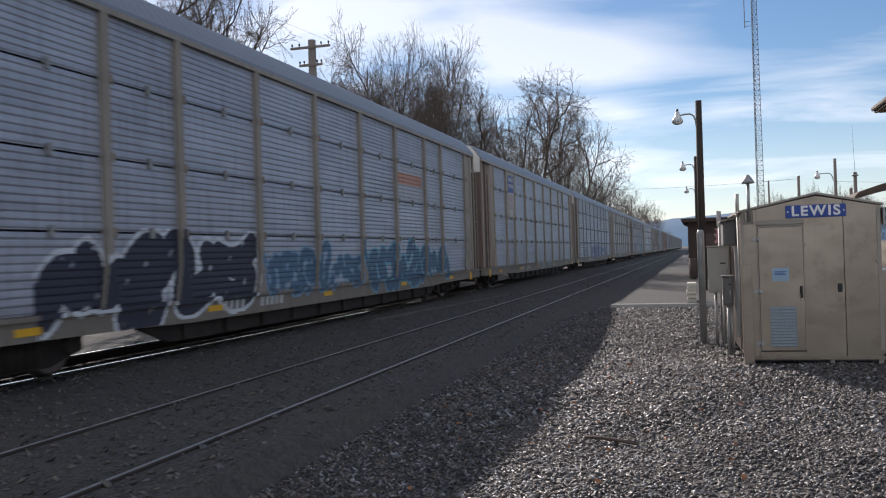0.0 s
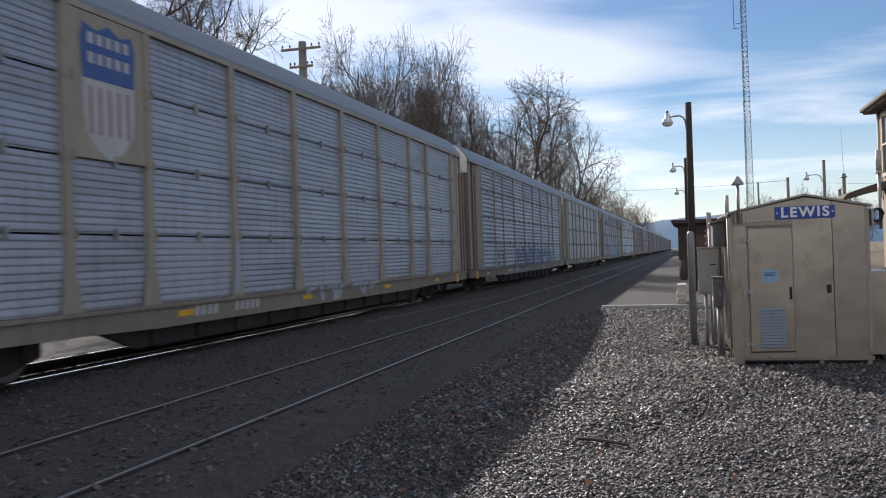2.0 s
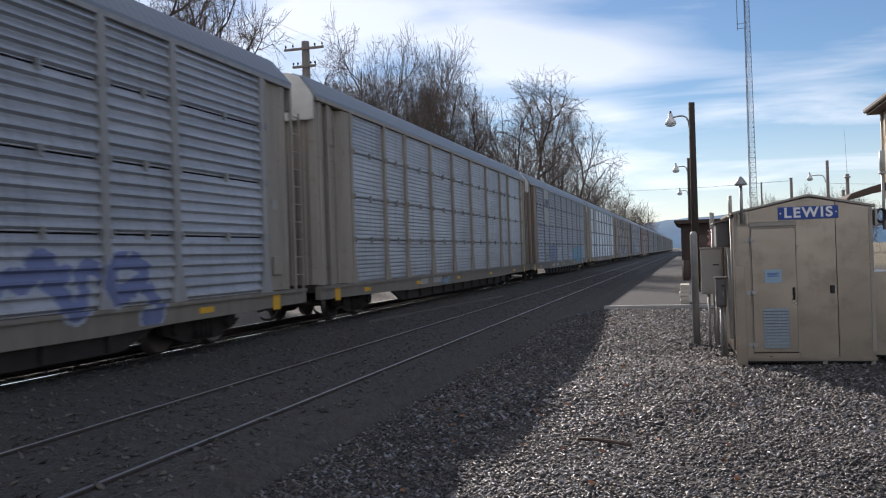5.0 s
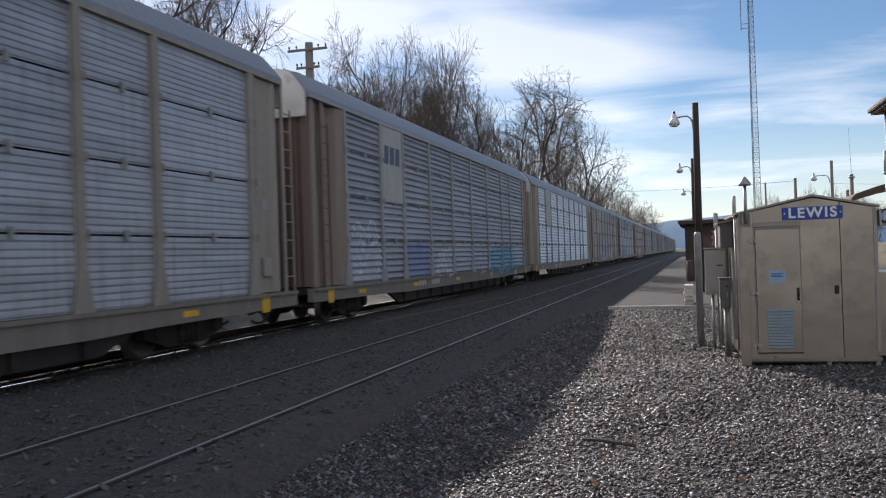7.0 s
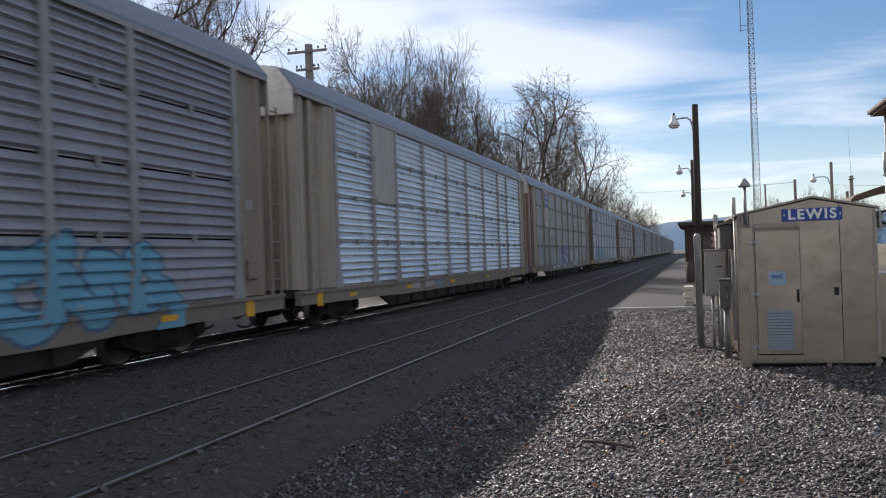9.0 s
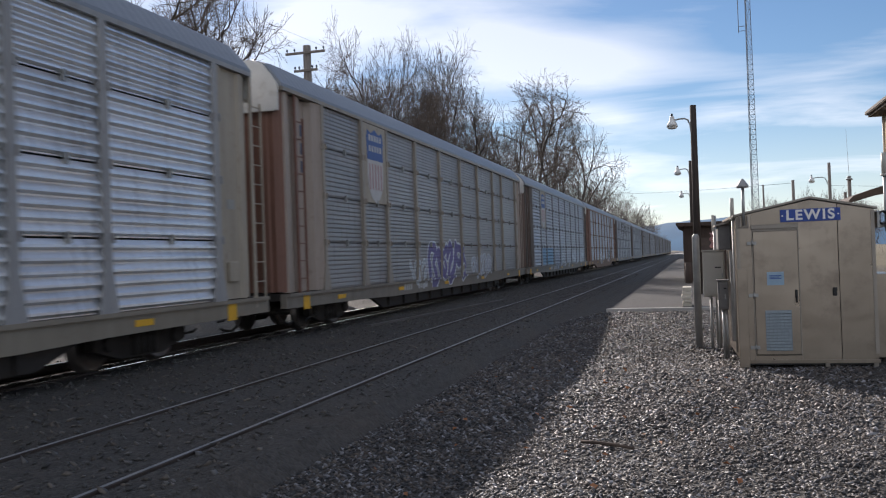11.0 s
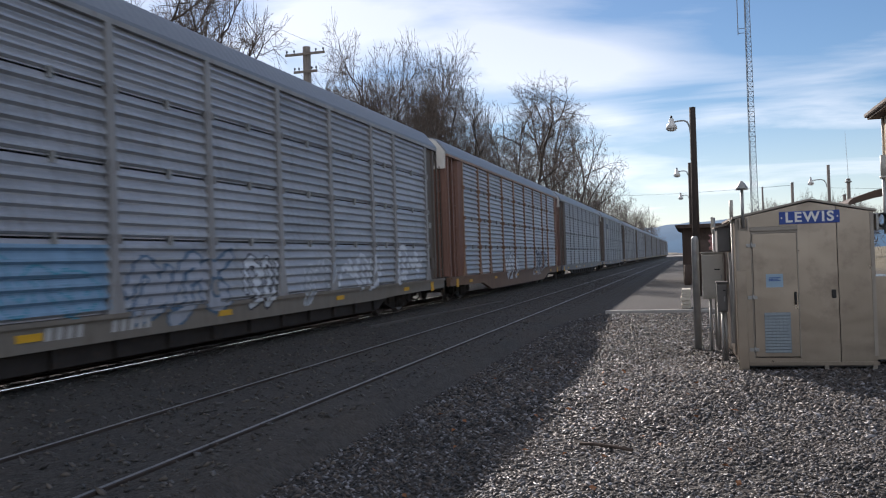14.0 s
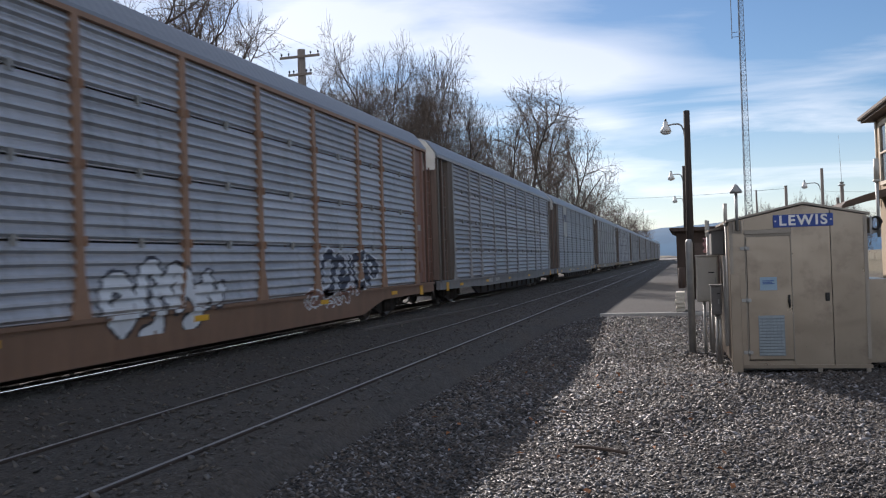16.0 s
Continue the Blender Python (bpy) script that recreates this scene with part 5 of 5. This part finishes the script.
plain_pole(5.39, 70, 6.26, 0.065, "thin weathered wooden pole without arms")
plain_pole(6.43, 60, 5.78, 0.09, "short weathered wooden pole with a metal cap")
plain_pole(7.91, 50, 4.3, 0.08, "stub of a weathered wooden pole")
radio = plain_pole(8.13, 50, 5.12, 0.09, "grey pole with a collar and a thin whip antenna")
bm = bmesh.new()
tube(bm, (0, 0, 5.12), (-0.07, 0, 7.6), 0.012, 0.005, 6)
part("whip", bm, M["galv"], radio)
bm = bmesh.new()
turned(bm, [(0.1, 4.9), (0.17, 4.93), (0.17, 4.98), (0.1, 5.01)], 12)
part("collar", bm, M["galv"], radio)


def build_tower():
    x, y, top = 7.45, 110.0, 48.0
    ob = thing("lattice_tower", "tall slender galvanised lattice radio tower", "radio tower", pose(x, y, 0))

    def half(z):
        return 0.55 - 0.30 * z / top
    corners = [(math.cos(a), math.sin(a)) for a in (math.pi / 2 + 0.3, math.pi / 2 + 0.3 + math.tau / 3, math.pi / 2 + 0.3 + 2 * math.tau / 3)]
    for cx, cy in corners:
        bm = bmesh.new()
        for k in range(4):
            z0, z1 = -0.3 + k * 12.075, -0.3 + (k + 1) * 12.075
            tube(bm, (cx * half(z0), cy * half(z0), z0), (cx * half(z1), cy * half(z1), z1), 0.036, n=6)
        part("leg", bm, M["tower"], ob)
    bm = bmesh.new()
    z = 0.0
    while z < top - 1.0:
        for i in range(3):
            (ax, ay), (bx, by) = corners[i], corners[(i + 1) % 3]
            h0, h1 = half(z), half(z + 0.6)
            tube(bm, (ax * h0, ay * h0, z), (bx * h0, by * h0, z), 0.017, n=4, caps=False)
            tube(bm, (ax * h0, ay * h0, z), (bx * h1, by * h1, z + 0.6), 0.014, n=4, caps=False)
            tube(bm, (bx * h0, by * h0, z), (ax * h1, ay * h1, z + 0.6), 0.014, n=4, caps=False)
        z += 0.6
    tagged(part("bracing", bm, M["tower"], ob), kind="stuff")
    bm = bmesh.new()
    tube(bm, (-1.05, 0, 27.5), (-0.3, 0, 27.5), 0.035, n=6)
    tube(bm, (-1.05, 0, 28.05), (-0.3, 0, 28.05), 0.035, n=6)
    tube(bm, (-1.05, 0, 27.3), (-1.05, 0, 33.5), 0.045, n=6)
    part("antenna", bm, M["tower"], ob)


build_tower()


def build_shelter():
    """Dark flat-roofed platform building."""
    ob = thing("platform_building", "dark brown boarded platform building with a flat roof", "building", pose(-0.34, 40, 0))
    for name, x0, x1, y0, y1 in (("front_wall", 0, 5.0, 0, 0.15), ("side_wall", 0, 0.15, 0.152, 9), ("side_wall", 4.85, 5.0, 0.152, 9), ("back_wall", 0.152, 4.848, 8.85, 9)):
        bm = bmesh.new()
        box(bm, x0, x1, y0, y1, -0.3, 2.58)
        part(name, bm, M["brown_wall"], ob)
    bm = bmesh.new()
    for k in range(22):
        box(bm, 0.1 + k * 0.22, 0.13 + k * 0.22, -0.03, -0.002, -0.1, 2.55)
    part("battens", bm, M["brown_wall"], ob)
    bm = bmesh.new()
    extrude(bm, [(-0.28, 2.66), (-0.1, 2.58), (5.1, 2.58), (5.3, 2.66), (5.3, 2.74), (-0.28, 2.74)], -0.3, 9.3)
    part("roof", bm, M["brown_wall"], ob)
    bm = bmesh.new()
    box(bm, 0.75, 1.65, -0.05, -0.004, -0.15, 2.05)
    part("door", bm, M["soffit"], ob)
    bm = bmesh.new()
    tube(bm, (0.18, -2.0, -0.3), (0.18, -2.0, 1.0), 0.14, n=10)
    tagged(part("bollard", bm, M["brown_wall"]), "dark brown wooden bollard beside the platform building", "bollard").matrix_basis = pose(-0.34, 40, 0)


build_shelter()

pile = thing("timber_stack", "short stack of pale sawn timber blocks on the ground", "timber stack", pose(-0.15, 22.3, 0.25))
for k in range(5):
    bm = bmesh.new()
    z = -0.1 + k * 0.095
    dx, dy = 0.02 * math.sin(k * 2.2), 0.03 * math.cos(k * 1.3)
    box(bm, -0.11 + dx, 0.11 + dx * 0.5, -0.1 + dy, 0.7 + dy, z, z + 0.088, 0.008)
    part("timber", bm, M["wood_pale"], pile)


def build_station():
    """An old tan station: an upper storey under wide eaves, and a lower bowed porch roof on the track side."""
    ob = thing("station_house", "old tan stucco station house with wide eaves and porch roof", "house", pose(7.55, 38, 0))
    for name, x0, x1, y0, y1 in (("side_wall", 0.0, 0.3, -13, 0.0), ("back_wall", 0.302, 9.0, -0.3, 0.0), ("front_wall", 0.302, 9.0, -13, -12.7), ("side_wall", 8.7, 9.0, -12.698, -0.302)):
        bm = bmesh.new()
        box(bm, x0, x1, y0, y1, -0.3, 6.62)
        part(name, bm, M["stucco"], ob)
    bm = bmesh.new()
    extrude(bm, [(-0.5, 6.62), (9.5, 6.62), (9.5, 6.80), (4.5, 9.0), (-0.5, 6.80)], -13.5, 0.5)
    part("roof", bm, M["shingle"], ob)
    bm = bmesh.new()
    extrude(bm, [(-0.62, 6.84), (-0.62, 6.74), (-0.58, 6.70), (-0.502, 6.70), (-0.502, 6.84)], -13.5, 0.5)
    part("gutter", bm, M["pole_grey"], ob)
    bm = bmesh.new()
    tube(bm, (-0.07, -0.12, 3.2), (-0.07, -0.12, 6.6), 0.05, n=8)
    part("downpipe", bm, M["frame_paint"], ob)
    for y in (-2.0, -5.2, -8.4):
        frame_bm = bmesh.new()
        for a, b, c, d in ((0, 0.16, 4.0, 6.45), (1.24, 1.4, 4.0, 6.45), (0.16, 1.24, 6.28, 6.45), (0.16, 1.24, 4.0, 4.14), (0.16, 1.24, 5.2, 5.27)):
            box(frame_bm, -0.08, -0.002, y + a, y + b, c, d)
        win = part("window", frame_bm, M["frame_paint"], ob, "tall cream-framed sash window")
        bm = bmesh.new()
        box(bm, -0.02, -0.003, y + 0.162, y + 1.238, 4.142, 6.278)
        part("pane", bm, M["glass"], win)
    bm = bmesh.new()
    top = [(-2.05, 3.12), (-1.9, 3.26), (-1.2, 3.5), (-0.5, 3.68), (-0.002, 3.78)]
    extrude(bm, top + [(-0.002, 3.5), (-0.5, 3.42), (-1.2, 3.24), (-1.9, 3.05), (-2.05, 2.98)], -4.0, -0.3)
    part("porch_roof", bm, M["shingle"], ob, "bowed brown porch roof")


build_station()

fallen = bmesh.new()
pts = [Vector((-1.05, 8.14, -0.165)), Vector((-0.9, 8.07, -0.15)), Vector((-0.72, 8.02, -0.155)), Vector((-0.56, 7.94, -0.165))]
for p in pts:
    p.z += ground_z(p.x, p.y) - GROUND
polytube(fallen, pts, 0.016, 8)
tagged(part("stick", fallen, M["stick"]), "dry brown stick lying on the gravel", "stick")

bm = bmesh.new()
g = np.random.default_rng(8)
for k in range(46):
    x, y = g.uniform(-3.0, 0.6), g.uniform(5.5, 14)
    z = ground_z(x, y) + 0.03
    a, r = g.uniform(0, 6.28), g.uniform(0.025, 0.05)
    c, d = math.cos(a) * r, math.sin(a) * r
    t = g.uniform(-0.02, 0.03)
    vs = [bm.verts.new(p) for p in ((x - c, y - d, z), (x - d * 0.5, y + c * 0.5, z + t), (x + c, y + d, z + 0.012), (x + d * 0.5, y - c * 0.5, z + 0.02))]
    bm.faces.new(vs[:3])
    bm.faces.new((vs[0], vs[2], vs[3]))
tagged(part("dry_leaves", bm, M["leaf"]), "scattered small dry brown leaves on the gravel", "leaves", kind="stuff")

# ---- trees ----


def limbs_mesh(name, seg, sides, material):
    a, b, r0, r1 = seg[:, 0:3], seg[:, 3:6], seg[:, 6], seg[:, 7]
    way = b - a
    way /= np.linalg.norm(way, axis=1, keepdims=True) + 1e-9
    ref = np.where(np.abs(way[:, 2:3]) < 0.9, np.array([[0, 0, 1.0]]), np.array([[1.0, 0, 0]]))
    u = np.cross(way, ref)
    u /= np.linalg.norm(u, axis=1, keepdims=True)
    w = np.cross(way, u)
    ang = np.arange(sides) * math.tau / sides
    ring = u[:, None] * np.cos(ang)[None, :, None] + w[:, None] * np.sin(ang)[None, :, None]
    v = np.concatenate([a[:, None] + ring * r0[:, None, None], b[:, None] + ring * r1[:, None, None]], 1)
    k = np.arange(sides)
    quad = np.stack([k, (k + 1) % sides, sides + (k + 1) % sides, sides + k], 1)
    faces = (quad[None] + 2 * sides * np.arange(len(seg))[:, None, None]).reshape(-1, 4)
    return arrays_mesh(name, v.reshape(-1, 3), faces, material)


def make_tree(seed, height, spread, label, stems, lean, levels, twig):
    """Limbs on limbs: each level is (branches on each, length, radius, angle, steps, lift)."""
    g = np.random.default_rng(seed)
    up = np.array([0, 0, 1.0])
    a = g.random(stems) * math.tau
    start = np.stack([0.25 * np.cos(a) * (stems > 1), 0.25 * np.sin(a) * (stems > 1), np.full(stems, -0.4)], 1)
    slope = np.radians(g.uniform(lean * 0.3, lean, stems))
    way = np.stack([np.cos(a) * np.sin(slope), np.sin(a) * np.sin(slope), np.cos(slope)], 1)
    size = g.uniform(0.8, 1.1, stems) * levels[0][1]
    thick = np.full(stems, levels[0][2])
    parts = []
    for n, (count, length, radius, angle, steps, lift) in enumerate(levels):
        line = [start]
        ways = []
        for k in range(steps):
            way = way + g.normal(0, 0.16 + 0.03 * n, way.shape) + up * lift
            way /= np.linalg.norm(way, axis=1, keepdims=True)
            ways.append(way)
            line.append(line[-1] + way * (size / steps)[:, None])
        for k in range(steps):
            taper = [thick * (1 - 0.72 * (k + e) / steps) for e in (0, 1)]
            parts.append((n, np.concatenate([line[k], line[k + 1], taper[0][:, None], taper[1][:, None]], 1)))
        if n + 1 == len(levels):
            break
        line, ways = np.stack(line), np.stack(ways)
        much = levels[n + 1][0]
        owner = np.repeat(np.arange(len(size)), much)
        low = 0.38 if n == 0 else 0.18
        f = low + (0.99 - low) * (np.tile(np.arange(much), len(size)) + g.random(len(owner))) / much
        k = np.minimum((f * steps).astype(int), steps - 1)
        start = line[k, owner] + (line[k + 1, owner] - line[k, owner]) * (f * steps - k)[:, None]
        along = ways[k, owner]
        side = np.cross(along, g.normal(0, 1, along.shape))
        side /= np.linalg.norm(side, axis=1, keepdims=True) + 1e-9
        turn = np.radians(levels[n + 1][3]) * g.uniform(0.65, 1.3, len(owner))
        way = along * np.cos(turn)[:, None] + side * np.sin(turn)[:, None]
        size = levels[n + 1][1] * (1.25 - 0.65 * f) * g.uniform(0.65, 1.25, len(owner)) * (size[owner] / levels[n][1]) ** 0.5
        thick = np.minimum(levels[n + 1][2] * g.uniform(0.8, 1.2, len(owner)), thick[owner] * (1 - 0.72 * f))
    seg = np.concatenate([p for n, p in parts])
    fine = np.concatenate([np.full(len(p), n > 1) for n, p in parts])
    kz = height / np.percentile(seg[:, 5], 99.3)
    kx = spread / np.percentile(np.hypot(seg[:, 3], seg[:, 4]), 93)
    seg[:, [0, 1, 3, 4]] *= kx
    seg[:, [2, 5]] *= kz
    seg[:, 6:] = np.maximum(seg[:, 6:], twig)
    ob = thing("tree", label, "tree", group="bare trees beyond the tracks")
    part("trunk", limbs_mesh("trunk", seg[~fine], 6, M["bark"]), None, ob)
    part("crown", limbs_mesh("crown", seg[fine], 3, M["twig"]), None, ob, "bare winter twigs")
    return ob


BUSHY = "large leafless many-stemmed tree with a dense rounded crown"
TALL = "tall leafless tree with a forked trunk and open crown"
SHRUB = "leafless bushy tree of thin tangled stems"
kinds = [
    make_tree(11, 16, 7.2, BUSHY, 7, 44, ((1, 11, 0.13, 0, 7, 0.0), (9, 4.6, 0.050, 46, 6, 0.02), (7, 2.8, 0.022, 46, 4, 0.01), (6, 1.7, 0.012, 42, 3, 0.01), (3, 0.9, 0.009, 36, 1, 0.0)), 0.0075),
    make_tree(23, 18, 6.0, TALL, 3, 22, ((1, 14, 0.20, 0, 9, 0.03), (9, 5.5, 0.09, 54, 8, 0.03), (7, 3.2, 0.036, 50, 6, 0.01), (7, 1.7, 0.015, 46, 3, 0.01), (2, 0.9, 0.010, 36, 1, 0.0)), 0.009),
    make_tree(37, 10, 5.0, SHRUB, 8, 40, ((1, 7, 0.07, 0, 6, 0.04), (7, 3.2, 0.030, 48, 5, 0.03), (6, 1.9, 0.016, 48, 3, 0.01), (3, 0.9, 0.012, 38, 1, 0.0)), 0.012),
    make_tree(52, 17, 5.0, TALL, 1, 6, ((1, 14, 0.24, 0, 9, 0.02), (13, 6.0, 0.10, 56, 8, 0.03), (7, 3.4, 0.038, 50, 6, 0.01), (7, 1.8, 0.015, 46, 3, 0.0), (2, 0.9, 0.010, 36, 1, 0.0)), 0.009),
]
used = set()


def plant(kind, x, y, height, turn):
    """A tree of that kind, scaled to its height."""
    base = kinds[kind]
    top = (16, 18, 10, 17)[kind]
    z = GROUND + (min(1.3, (-13 - x) * 0.10) if x < -13 else 0)
    m = pose(x, y, z, 0, 0, turn) @ Matrix.Scale(height / top, 4)
    if kind in used:
        copy_thing(base, m)
    else:
        base.matrix_basis = m
        used.add(kind)


for kind, x, y, height, turn in (
    (3, -24, 38, 16.0, 20), (1, -27, 45, 18.0, 100), (2, -20, 33, 10.5, 40),
    (0, -21.5, 56, 15.8, 0), (0, -22, 65, 19.0, 130), (0, -21, 76, 18.6, 250), (2, -18, 60, 10.5, 10), (2, -17.5, 71, 11, 200),
    (1, -18, 85, 16.5, 15), (3, -17, 94, 22.3, 75), (1, -16.4, 114, 23.2, 200), (2, -15.5, 92, 12.5, 90), (2, -15, 105, 13.0, 150),
    (2, -15, 124, 12.5, 35), (2, -15, 140, 12.0, 80), (2, -15, 157, 12.5, 110), (2, -14.5, 180, 12.5, 170), (2, -14.5, 208, 13.0, 20), (2, -14, 245, 13.0, 260), (2, -14, 290, 12.5, 75),
    (2, 11, 130, 8.4, 60), (2, 15, 128, 8.8, 160), (2, 19, 132, 9.0, 250), (2, 23, 130, 8.0, 20),
):
    plant(kind, x, y, height, turn)


# ---- utility pole beyond the train ----


def crossarm_pole(x, y, top):
    ob = thing("utility_pole", "weathered wooden utility pole with two crossarms", "utility pole", pose(x, y, 0), "line poles beyond the train")
    bm = bmesh.new()
    tube(bm, (0, 0, 0), (0, 0, top), 0.24, 0.19, 12)
    part("pole", bm, M["pole_grey"], ob)
    for z, w in ((top - 0.38, 1.05), (top - 1.25, 0.62)):
        bm = bmesh.new()
        box(bm, -w, w, -0.24, -0.16, z - 0.06, z + 0.06, 0.01)
        arm = part("crossarm", bm, M["pole_grey"], ob)
        for dx in (-0.92, -0.55, 0.55, 0.92):
            bm = bmesh.new()
            turned(bm, [(0.02, z + 0.06), (0.02, z + 0.12), (0.05, z + 0.13), (0.045, z + 0.2), (0.02, z + 0.23)], 8, (dx * w, -0.2, 0))
            part("insulator", bm, M["glass"], arm)
    return ob


crossarm_pole(-17.75, 39.2, 12.2)


def wire(label, a, b, sag, r=0.006):
    bm = bmesh.new()
    a, b = Vector(a), Vector(b)
    pts = [a.lerp(b, k / 16) - Vector((0, 0, sag * 4 * (k / 16) * (1 - k / 16))) for k in range(17)]
    polytube(bm, pts, r, 4)
    tagged(part("overhead_wire", bm, M["wire"]), label, "wire")


for dx in (-0.95, 0.95):
    wire("thin black overhead wire along the pole line", (-17.75 + dx, 39.0, 12.05), (-17.75 + dx, -10, 11.8), 0.7)
wire("thin black overhead wire strung across to the poles", (7.9, 55, 5.0), (22, 50, 4.6), 0.3)
wire("thin black overhead wire strung across to the poles", (-30, 150, 13.2), (6.4, 60, 5.6), 0.8, 0.010)

# ---- distance ----


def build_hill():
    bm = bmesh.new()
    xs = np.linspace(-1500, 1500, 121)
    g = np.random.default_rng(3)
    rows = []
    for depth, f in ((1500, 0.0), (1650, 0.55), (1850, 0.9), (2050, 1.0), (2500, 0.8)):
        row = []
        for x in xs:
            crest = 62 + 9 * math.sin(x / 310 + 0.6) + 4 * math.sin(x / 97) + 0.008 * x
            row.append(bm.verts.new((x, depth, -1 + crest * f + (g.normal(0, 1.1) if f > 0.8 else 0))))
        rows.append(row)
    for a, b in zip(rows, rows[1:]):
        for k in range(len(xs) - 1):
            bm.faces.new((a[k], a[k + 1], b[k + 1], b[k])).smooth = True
    n = Nodes("wooded_hill_haze_glow")
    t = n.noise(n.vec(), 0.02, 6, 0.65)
    # aerial haze is put in as a blue glow of the hill itself
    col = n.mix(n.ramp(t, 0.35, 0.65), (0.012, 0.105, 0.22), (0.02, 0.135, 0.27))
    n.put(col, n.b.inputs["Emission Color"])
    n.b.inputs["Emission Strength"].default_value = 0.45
    tagged(part("backdrop_hill", bm, n.done((0.05, 0.055, 0.06), 1.0)), "long wooded hill in the distance, hazed blue by its own glow", "hill", kind="structure")


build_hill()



def motions():
    for k, car in enumerate(train):
        walk(car, [(t, pose(TRAIN_TRACK, FIRST + PITCH * (k - 1) - SPEED * t, 0)) for t in range(17)])
    step = math.degrees(SPEED / FPS / 0.42)
    for k, w, dy in wheelsets:
        if k <= 9:
            walk(w, [(f / FPS, pose(0, dy, 0.42, (f * step) % 360, 0, 0)) for f in range(481)])


motions()
